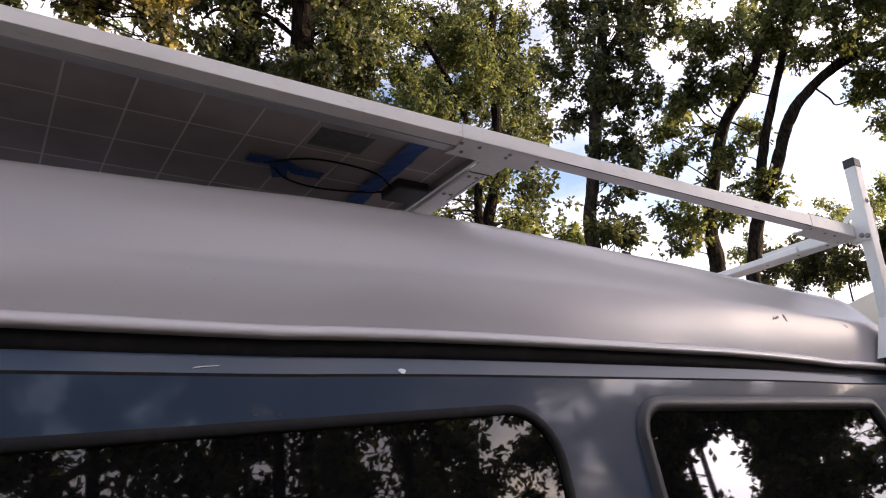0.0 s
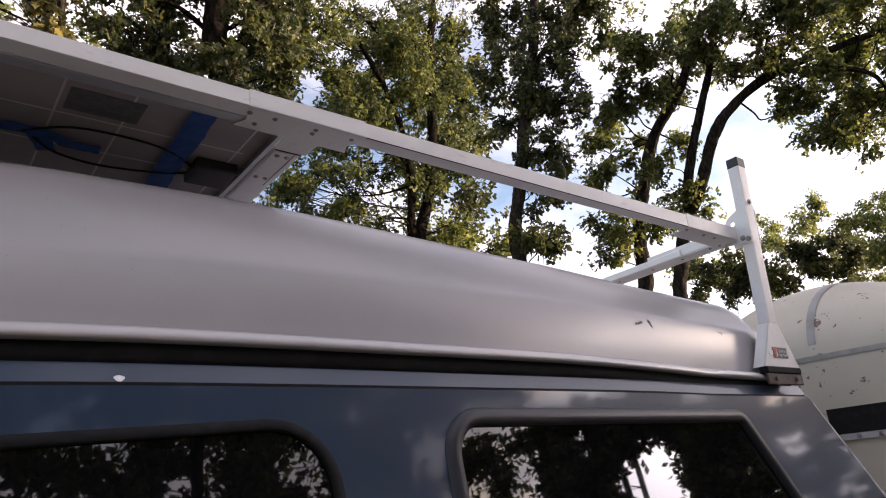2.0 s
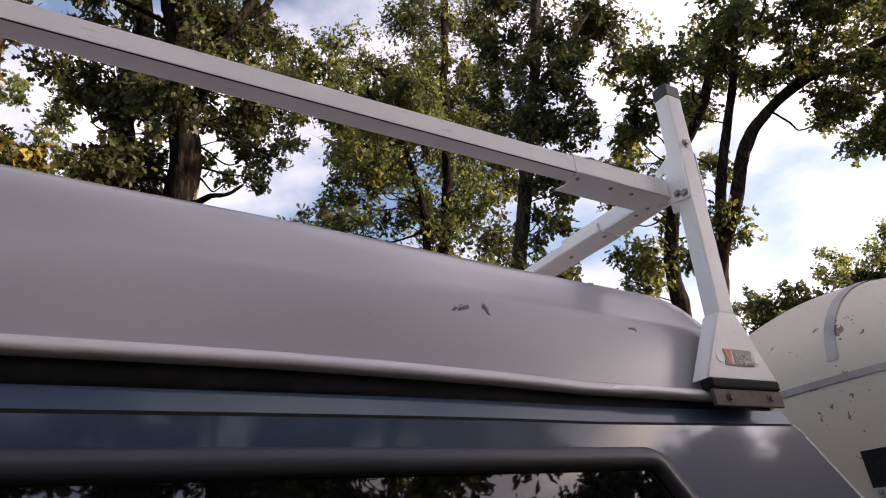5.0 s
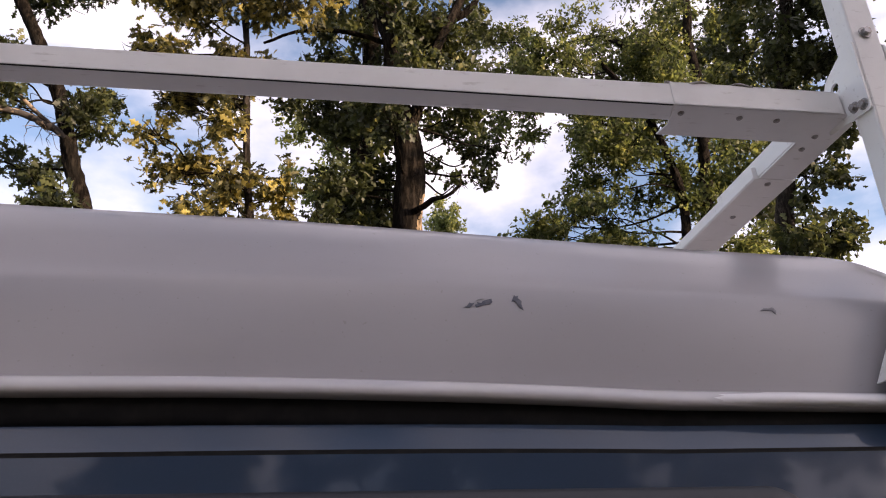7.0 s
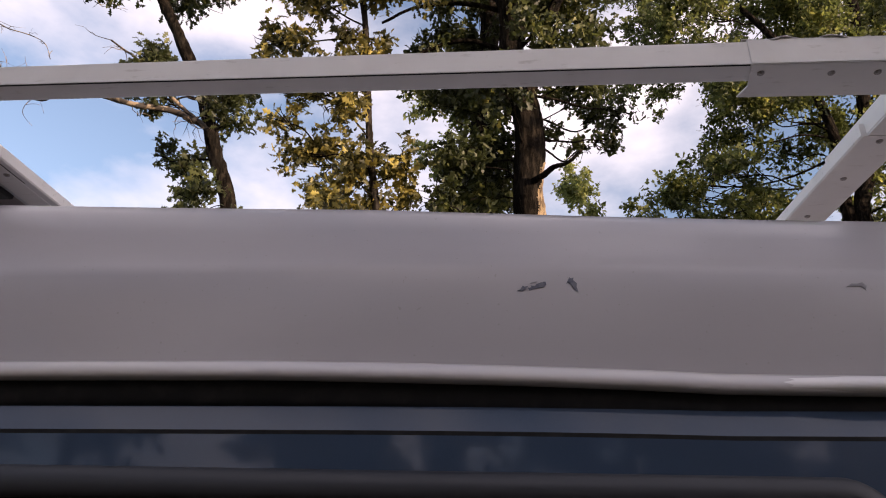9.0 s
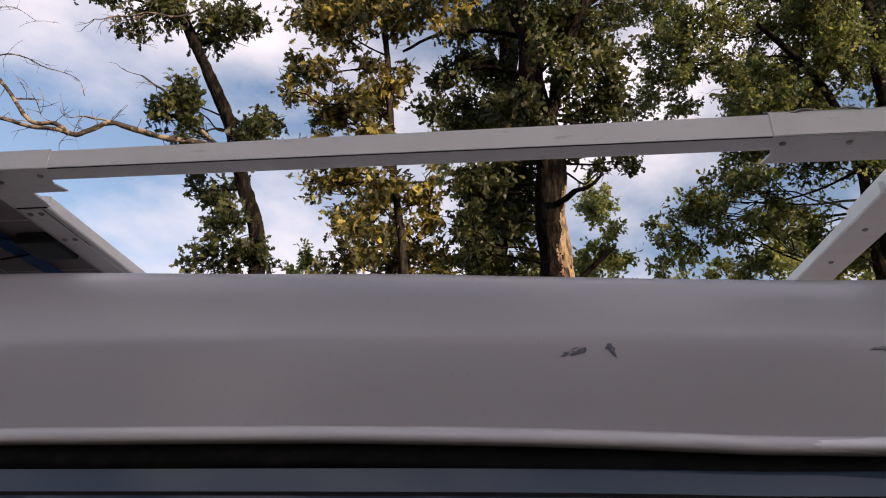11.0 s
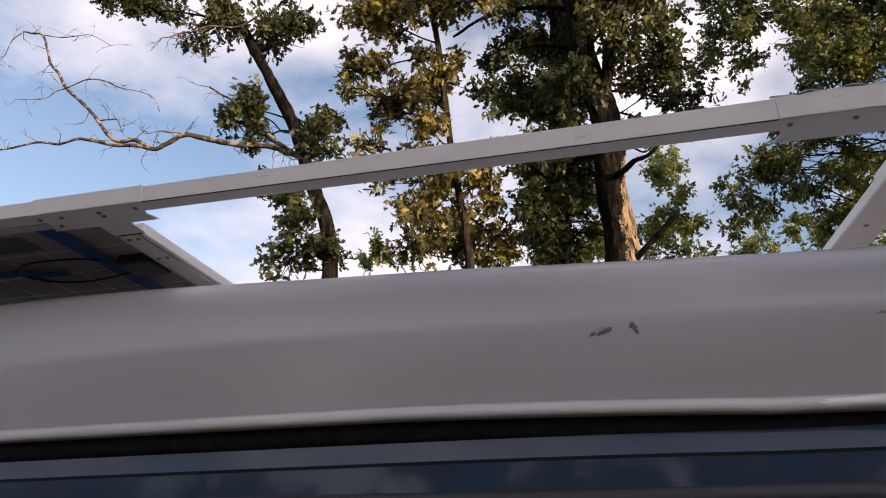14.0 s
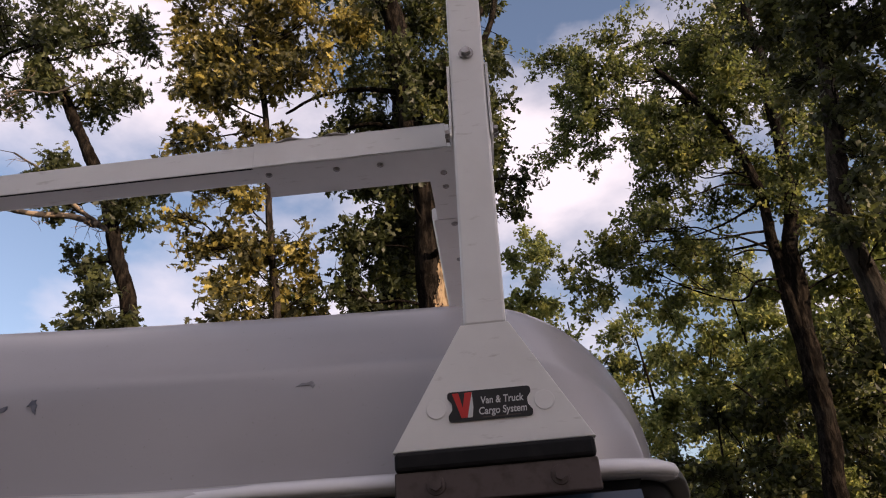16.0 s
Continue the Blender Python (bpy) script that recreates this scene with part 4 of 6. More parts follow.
# ---- camper ----
def camper():
    """An old rounded cream camper: body loaf with a domed roof, its seam, band and window strip."""
    c = empty("camper", (1.9, 1.3, 0), "old cream camper with chipped paint and a domed roof", "camper")
    Y0, A, X0, D = 0.49, 0.86, 1.04, 3.4
    SEAM = 2.038

    def front(t):
        """How far the end wall curves back at t, from -1 to 1 across."""
        return 0.55 * (1 - (max(0.0, 1 - abs(t) ** 2.6)) ** 0.5)

    def dome(t, d):
        """Height over the seam at t across and d behind the end wall."""
        k = min(1.0, max(0.0, d) / 0.75)
        return 0.45 * math.sqrt(max(0.0, 1 - t * t)) ** 1.6 * math.sqrt(max(0.0, 1 - (1 - k) ** 2))

    def at(t, d, z):
        return (X0 + front(t) + d, Y0 - A * t, z)

    N = 44
    ts = [math.sin(math.pi / 2 * (-1 + 2 * i / N)) for i in range(N + 1)]
    verts, faces = [], []
    levels = [0.5, 0.62, 0.9, 1.2, 1.5, 1.65, 1.8, 1.95, SEAM]
    depths = [0.004, 0.02, 0.05, 0.09, 0.14, 0.2, 0.28, 0.37, 0.47, 0.58, 0.7, 0.85, 1.1, 1.6, 2.2, D]
    for t in ts:
        row = [at(t, 0.0 if z > 0.6 else 0.05, z) for z in levels] + [at(t, d, SEAM + dome(t, d)) for d in depths] + [(X0 + D + 0.6, Y0 - A * t, SEAM - 0.05), (X0 + D + 0.6, Y0 - A * t, 0.5)]
        verts += row
    k = len(row)
    for i in range(N):
        for j in range(k):
            faces.append((i * k + j, (i + 1) * k + j, (i + 1) * k + (j + 1) % k, i * k + (j + 1) % k))
    faces.append(tuple(range(k))), faces.append(tuple(range(N * k, N * k + k))[::-1])
    raw("shell", verts, faces, M["cream"], c, "cream painted shell, flaking to rust")

    def strip(t0, t1, z0, z1, out, name, mat, label):
        vs, fs = [], []
        nn = 30
        for i in range(nn + 1):
            t = t0 + (t1 - t0) * i / nn
            for d, z in ((-out, z0), (-out, z1), (0.01, z1), (0.01, z0)):
                vs.append(at(t, d, z))
        for i in range(nn):
            for j in range(4):
                fs.append((i * 4 + j, i * 4 + (j + 1) % 4, i * 4 + 4 + (j + 1) % 4, i * 4 + 4 + j))
        fs.append((0, 1, 2, 3)), fs.append((nn * 4 + 3, nn * 4 + 2, nn * 4 + 1, nn * 4))
        return raw(name, vs, fs, mat, c, label, False)

    strip(-0.97, 0.97, SEAM - 0.026, SEAM - 0.002, 0.006, "seam_trim", M["sealant"], "grey weathered seam trim")
    strip(0.17, 0.92, 1.668, 1.783, 0.004, "window_strip", M["rubber"], "dark window strip")
    strip(0.18, 0.92, 1.640, 1.666, 0.014, "window_rail", M["lip"], "pale riveted rail under the window")
    vs, fs = [], []
    for d in depths[:13]:
        for w in (-0.022, 0.022):
            t = 0.19 + w
            vs.append(at(t, d - 0.002, SEAM + dome(t, d) + 0.004))
    for i in range(12):
        fs.append((i * 2, i * 2 + 1, i * 2 + 3, i * 2 + 2))
    raw("roof_band", vs, fs, M["sealant"], c, "grey sealed band over the dome")
    for i in range(7):
        x, y, z = at(0.2 + i * 0.1, -0.014, 1.653)
        part("rivet", bolt(x, y, z, (-1, 0, 0), 0.007, 0.003), M["bolt"], c)
    settle(c)
    return c


camper()


# ---- trees ----
def leaf_shape(fine):
    """A lobed oak leaf in its own plane: outline pairs along the midrib."""
    if fine == 2:
        half = [(0.0, 0.02), (0.18, 0.17), (0.28, 0.07), (0.44, 0.30), (0.54, 0.10), (0.70, 0.31), (0.81, 0.12), (1.0, 0.0)]
    elif fine == 1:
        half = [(0.0, 0.03), (0.28, 0.24), (0.42, 0.10), (0.66, 0.31), (1.0, 0.0)]
    else:
        half = [(0.0, 0.04), (0.55, 0.30), (1.0, 0.0)]
    return half


def crown_mesh(clumps, leaf, per_m3, seed, fine, droop=0.35):
    """Leaves in sprays round the clumps' middles; uneven, with gaps."""
    rng = np.random.default_rng(seed)
    bases, axes, sides, sizes, twigs = [], [], [], [], []
    for cx, cy, cz, r in clumps:
        c = np.array((cx, cy, cz))
        r *= 0.97
        n_spray = max(5, int(per_m3 * r ** 2 * 10))
        # a clump is a handful of smaller tufts with gaps between them
        tufts = []
        for _ in range(7):
            d = rng.normal(size=3)
            d /= np.linalg.norm(d)
            tufts.append((c + d * r * rng.uniform(0.25, 0.95), r * rng.uniform(0.28, 0.52)))
        for _ in range(n_spray):
            tc, tr = tufts[rng.integers(0, 7)]
            d = rng.normal(size=3)
            d /= np.linalg.norm(d)
            d[2] *= 0.85
            tip = tc + d * tr * rng.uniform(0.3, 1.15)
            inward = (tip - c) / (np.linalg.norm(tip - c) + 1e-6)
            back = tip - (d * 0.4 + inward * 0.5 + rng.normal(size=3) * 0.3) * r * rng.uniform(0.2, 0.42)
            twigs.append((back, tip))
            k = rng.integers(6, 13)
            f = rng.uniform(0.15, 1.0, k)[:, None]
            p = back + (tip - back) * f + rng.normal(size=(k, 3)) * leaf * 0.45
            ax = (tip - back) / (np.linalg.norm(tip - back) + 1e-6) * 0.5 + rng.normal(size=(k, 3)) * 0.75
            ax[:, 2] -= droop
            ax /= np.linalg.norm(ax, axis=1)[:, None]
            nr = rng.normal(size=(k, 3)) * 1.0 + np.array((0.25, -0.2, 0.4))
            sd = np.cross(ax, nr)
            sd /= np.linalg.norm(sd, axis=1)[:, None] + 1e-9
            bases.append(p), axes.append(ax), sides.append(sd)
            sizes.append(leaf * rng.uniform(0.6, 1.25, k))
    B, A, S, Z = np.vstack(bases), np.vstack(axes), np.vstack(sides), np.concatenate(sizes)
    N = np.cross(A, S)
    half = leaf_shape(fine)
    fold = rng.uniform(0.05, 0.5, len(B))
    curl = rng.uniform(-0.35, 0.15, len(B))
    rows = []
    for t, w in half[:-1]:
        mid = B + A * (t * Z)[:, None] + N * (curl * t * t * Z)[:, None]
        rows.append(mid + S * (w * Z)[:, None] + N * (fold * w * Z)[:, None])
        rows.append(mid)
        rows.append(mid - S * (w * Z)[:, None] + N * (fold * w * Z)[:, None])
    rows.append(B + A * Z[:, None] + N * (curl * Z)[:, None])
    V = np.stack(rows, 1)
    per = V.shape[1]
    one = []
    for i in range(len(half) - 2):
        a = i * 3
        one += [(a, a + 1, a + 4, a + 3), (a + 1, a + 2, a + 5, a + 4)]
    a = (len(half) - 2) * 3
    tri = [(a, a + 1, a + 3), (a + 1, a + 2, a + 3)]
    off = np.arange(len(B)) * per
    quads = (np.array(one)[None] + off[:, None, None]).reshape(-1, 4)
    tris = (np.array(tri)[None] + off[:, None, None]).reshape(-1, 3)
    return V.reshape(-1, 3), quads, tris, twigs


def mesh_np(name, V, quads, tris, mat, parent, label):
    me = bpy.data.meshes.new(name)
    nq, nt = len(quads), len(tris)
    me.vertices.add(len(V)), me.loops.add(nq * 4 + nt * 3), me.polygons.add(nq + nt)
    me.vertices.foreach_set("co", V.astype(np.float32).ravel())
    me.loops.foreach_set("vertex_index", np.concatenate((quads.ravel(), tris.ravel())).astype(np.int32))
    me.polygons.foreach_set("loop_start", np.concatenate((np.arange(nq) * 4, nq * 4 + np.arange(nt) * 3)).astype(np.int32))
    me.update(calc_edges=True)
    me.validate()
    me.materials.append(mat)
    ob = new(name, me)
    ob.parent = parent
    if label:
        ob["label"] = label
    return ob


STEMS = {}


def tree(at, stems, clumps, leaf, density, mat, seed, label, fine=2, dead=(), snags=(), far=False, bark="bark"):
    """A tree: stems are polylines with a start and an end radius; boughs reach from the nearest stem to each clump."""
    t = empty("woodland" if far else "tree", (at[0], at[1], 0), label, "trees" if far else "tree", "" if far else "trees round the van")
    if far:
        t["kind"] = "stuff"
    rnd = random.Random(seed)
    tubes, spine = [], []
    for pts, r0, r1 in stems:
        n = len(pts)
        radii = [(r0 + (r1 - r0) * (i / (n - 1)) ** 0.9) * (0.5 if far else 1.0) for i in range(n)]
        if far:
            pts = [*pts[:-1], (pts[-1][0], pts[-1][1], pts[-1][2] * 0.8)]
        STEMS.setdefault(t.name, (pts, radii, seed + n * 0.37))
        tubes.append(bark_tube(pts, radii, seed + n * 0.37) if fine else tube_mesh(pts, radii, 10, 0.10, seed + n, 6))
        for i in range(n - 1):
            for j in range(6):
                spine.append((Vector(pts[i]).lerp(Vector(pts[i + 1]), j / 6), radii[i]))
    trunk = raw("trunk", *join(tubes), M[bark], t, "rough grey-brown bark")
    V, quads, tris, twigs = crown_mesh(clumps, leaf, density, seed, fine)
    mesh_np("crown", V, quads, tris, mat, t, "")
    boughs = []
    for cx, cy, cz, r in clumps:
        c = Vector((cx, cy, cz))
        best = min(spine, key=lambda s: (s[0] - c).length + max(0, s[0].z - c.z + 0.2) * 1.0)
        a, br = best
        if (a - c).length > (1.2 if far else 1.9):
            continue
        m = a.lerp(c, 0.5) + Vector((rnd.uniform(-.2, .2), rnd.uniform(-.2, .2), rnd.uniform(-.2, .12))) * (a - c).length
        end = c + (c - a).normalized() * r * 0.5
        g = min(br * 0.35, 0.006 + 0.007 * (a - c).length)
        q1 = a.lerp(m, 0.5) + Vector((rnd.uniform(-1, 1), rnd.uniform(-1, 1), rnd.uniform(-1, 1))) * (a - c).length * 0.06
        q2 = m.lerp(c, 0.5) + Vector((rnd.uniform(-1, 1), rnd.uniform(-1, 1), rnd.uniform(-1, 1))) * (a - c).length * 0.06
        boughs.append(tube_mesh([a, q1, m, q2, c, end], [g, g * 0.85, g * 0.72, g * 0.6, g * 0.45, 0.003], 6, 0.12, seed, 3))
        for _ in range(7):
            d = Vector((rnd.gauss(0, 1), rnd.gauss(0, 1), rnd.gauss(0, 0.8))).normalized()
            w = c + d * r * 0.5 + Vector((rnd.uniform(-1, 1), rnd.uniform(-1, 1), rnd.uniform(-1, 1))) * r * 0.15
            boughs.append(tube_mesh([m.lerp(c, rnd.uniform(0.3, 1)), w, c + d * r * 0.85], [g * 0.4, 0.004, 0.0015], 4, 0, seed, 3))
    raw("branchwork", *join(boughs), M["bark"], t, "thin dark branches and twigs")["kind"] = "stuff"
    for pts, r0, r1 in snags:
        n = len(pts)
        raw("broken_branch", *tube_mesh(pts, [r0 + (r1 - r0) * i / (n - 1) for i in range(n)], 9, 0.14, seed, 6), M["bark"], t, "short broken branch")
    if dead:
        limb, fine_twigs = [], []
        for pts, r0, r1 in dead:
            n = len(pts)
            pts = [Vector(p) for p in pts]
            kink = [pts[0]]
            for a, b in zip(pts, pts[1:]):
                kink += [a.lerp(b, 0.5) + Vector((rnd.uniform(-1, 1), rnd.uniform(-1, 1), rnd.uniform(-1, 1))) * (b - a).length * 0.10, b]
            m = len(kink)
            limb.append(tube_mesh(kink, [r0 + (r1 - r0) * i / (m - 1) for i in range(m)], 7, 0.18, seed, 4))
            for a in kink[1:]:
                for _ in range(2 if rnd.random() < 0.6 else 1):
                    d = Vector((rnd.gauss(-0.2, 1), rnd.gauss(0, 0.5), rnd.gauss(0.3, 0.7))).normalized()
                    p, line = a.copy(), [a.copy()]
                    for _ in range(rnd.randint(3, 5)):
                        d = (d + Vector((rnd.uniform(-.6, .6), rnd.uniform(-.4, .4), rnd.uniform(-.55, .6)))).normalized()
                        p = p + d * rnd.uniform(0.03, 0.085)
                        line.append(p.copy())
                    k = len(line)
                    fine_twigs.append(tube_mesh(line, [min(r1, 0.0042) * (1 - 0.75 * i / (k - 1)) for i in range(k)], 5, 0.1, seed, 2))
                    if k > 3:
                        s = line[2]
                        side = (d + Vector((rnd.uniform(-1, 1), rnd.uniform(-.4, .4), rnd.uniform(-1, 1)))).normalized() * rnd.uniform(0.05, 0.13)
                        fine_twigs.append(tube_mesh([s, s + side * 0.5 + Vector((0, 0, 0.012)), s + side], [0.0025, 0.0018, 0.001], 4, 0, seed, 2))
        raw("dead_limb", *join(limb), M["dead"], t, "bare grey dead limb")
        raw("twigwork", *join(fine_twigs), M["dead"], t, "brittle bare twigs")["kind"] = "stuff"
    settle(t)
    return t




def sunlit_scar(t, z0, z1):
    """The jagged strip down the sunny flank of a trunk, lying on its bark: torn wood, and low sun on bark put into its
    pale colour.
    """
    rnd = random.Random(4)
    n = 66
    V, faces = bark_tube(*STEMS[t.name], 0.012, n)
    rings = (len(V) - 2) // n
    keep = []
    mids = [sum((V[i * n + k] for k in range(n)), Vector()) / n for i in range(rings)]
    for i in range(rings - 1):
        z = mids[i].z
        if not z0 < z < z1:
            continue
        f = (z - z0) / (z1 - z0)
        edge = 0.55 * noise.noise(Vector((1.3, 0, z * 5))) + 0.35 * noise.noise(Vector((4.1, 0, z * 17))) + rnd.uniform(-0.06, 0.06)
        for q in faces[i * n:i * n + n]:
            c = sum((V[k] for k in q), Vector()) / 4 - mids[i]
            a = math.atan2(c.y, c.x)
            if -1.45 + edge + 1.3 * f ** 3 < a < 0.7 - 0.3 * f:
                keep.append(q)
    out = {}
    for q in keep:
        for k in q:
            out.setdefault(k, len(out))
    verts = []
    for k in out:
        m = mids[min(k // n, rings - 1)]
        d = (V[k] - m).normalized()
        verts.append(V[k] + d * (0.005 + 0.006 * noise.noise(V[k] * 14)))
    raw("sunlit_scar", verts, [tuple(out[k] for k in q) for q in keep], M["torn"], t, "strip of torn wood and bark in a painted sunlit tone", False).matrix_parent_inverse = Matrix.Translation(t.location).inverted()
tree((-2.7, 4.0),
     [([(-2.67, 4.0, -0.1), (-2.67, 4.0, 1.91), (-2.8, 4.02, 3.86), (-3.06, 4.02, 4.83), (-3.41, 4.0, 5.74), (-3.97, 3.98, 6.78), (-4.45, 3.97, 7.56)], 0.083, 0.039)],
     [(-4.9, 3.72, 6.97, 0.45), (-4.2, 3.82, 6.72, 0.46), (-3.58, 4.17, 6.65, 0.41), (-3.33, 4.04, 6.74, 0.28), (-3.63, 3.76, 5.52, 0.28), (-3.87, 3.96, 5.52, 0.21), (-2.93, 4.0, 5.38, 0.19), (-2.96, 3.81, 5.07, 0.24),
      (-3.33, 4.16, 4.6, 0.28), (-2.99, 3.79, 4.15, 0.31), (-3.21, 3.96, 3.92, 0.21), (-2.88, 4.03, 4.01, 0.24), (-4.87, 3.93, 7.73, 0.70), (-3.94, 4.02, 7.57, 0.75), (-5.76, 4.09, 8.02, 0.66), (-3.31, 4.26, 7.67, 0.38),
      (-3.54, 3.9, 5.26, 0.22), (-3.74, 3.98, 5.56, 0.24), (-2.97, 4.07, 5.13, 0.22), (-3.04, 4.42, 5.69, 0.19), (-3.11, 3.93, 4.48, 0.16), (-3.61, 4.34, 4.89, 0.19)],
     0.075, 56.0, GREEN, 31,
     'leaning oak with green leaves and a long bare dead limb', 2,
     [([(-3.08, 4.02, 4.9), (-3.2, 3.96, 5.02), (-3.35, 3.88, 5.06), (-3.69, 3.74, 5.06), (-4.14, 3.62, 5.16), (-4.44, 3.6, 5.04), (-4.87, 3.59, 5.2), (-5.52, 3.57, 5.89), (-5.77, 3.56, 6.22), (-5.96, 3.55, 6.63), (-6.22, 3.55, 6.73)], 0.033, 0.0085),
      ([(-3.08, 4.02, 4.86), (-3.12, 3.95, 4.95), (-3.34, 3.87, 5.12), (-3.62, 3.83, 5.4), (-3.82, 3.8, 5.62), (-4.05, 3.76, 5.78)], 0.024, 0.008),
      ([(-4.44, 3.6, 5.04), (-4.85, 3.59, 5.14), (-5.45, 3.57, 5.23), (-6.05, 3.55, 5.25), (-6.77, 3.55, 5.23)], 0.0201, 0.0059),
      ([(-4.14, 3.62, 5.16), (-4.31, 3.61, 5.21), (-4.51, 3.6, 5.22)], 0.0095, 0.0036),
      ([(-5.52, 3.57, 5.89), (-5.08, 3.58, 5.9), (-4.68, 3.6, 5.72), (-4.43, 3.6, 5.45)], 0.0071, 0.0024),
      ([(-5.52, 3.57, 5.89), (-5.73, 3.56, 5.8), (-6.08, 3.55, 5.84)], 0.0071, 0.0024),
      ([(-5.96, 3.55, 6.63), (-5.52, 3.57, 6.55), (-5.12, 3.58, 6.35)], 0.0059, 0.0024),
      ([(-6.22, 3.55, 6.73), (-6.38, 3.55, 6.44), (-6.51, 3.55, 6.43)], 0.0059, 0.0024),
      ([(-5.06, 3.58, 5.44), (-4.88, 3.59, 5.43), (-4.79, 3.59, 5.28)], 0.0071, 0.0036),
      ([(-3.57, 3.81, 6.66), (-4.04, 3.62, 6.41), (-4.38, 3.61, 6.38), (-4.56, 3.6, 6.35)], 0.0107, 0.0036),
      ([(-4.04, 3.62, 6.41), (-4.34, 3.61, 6.31), (-4.12, 3.62, 6.04)], 0.0059, 0.0024)])
tree((-1.6, 4.0),
     [([(-1.59, 4.01, -0.1), (-1.59, 4.01, 1.95), (-1.59, 4.03, 3.82), (-1.7, 4.03, 4.69), (-1.78, 4.02, 5.59), (-1.88, 4.0, 6.56), (-2.09, 3.99, 7.5)], 0.038, 0.024)],
     [(-2.71, 4.25, 6.11, 0.29), (-2.3, 4.02, 6.3, 0.50), (-2.4, 4.28, 5.66, 0.41), (-1.98, 3.79, 5.1, 0.31), (-1.82, 4.07, 5.71, 0.44), (-2.73, 3.94, 5.65, 0.14), (-2.14, 4.17, 6.96, 0.60), (-1.49, 3.83, 6.43, 0.52),
      (-2.14, 4.24, 4.73, 0.36), (-2.31, 4.05, 4.72, 0.22), (-1.8, 4.25, 4.56, 0.37), (-1.48, 4.02, 4.53, 0.32), (-1.9, 3.99, 4.14, 0.31), (-1.59, 4.19, 4.14, 0.36), (-1.41, 4.3, 4.01, 0.29), (-2.02, 3.96, 3.91, 0.23),
      (-2.67, 4.25, 7.1, 0.49), (-2.09, 4.22, 7.76, 0.76), (-1.41, 3.82, 7.14, 0.67), (-2.66, 4.04, 7.54, 0.56), (-2.46, 4.22, 5.57, 0.24), (-2.44, 3.88, 4.95, 0.17), (-1.82, 3.87, 4.48, 0.23)],
     0.086, 42.4, YELLOW, 32,
     'slender oak with large yellowing leaves', 2, bark='grey_bark')
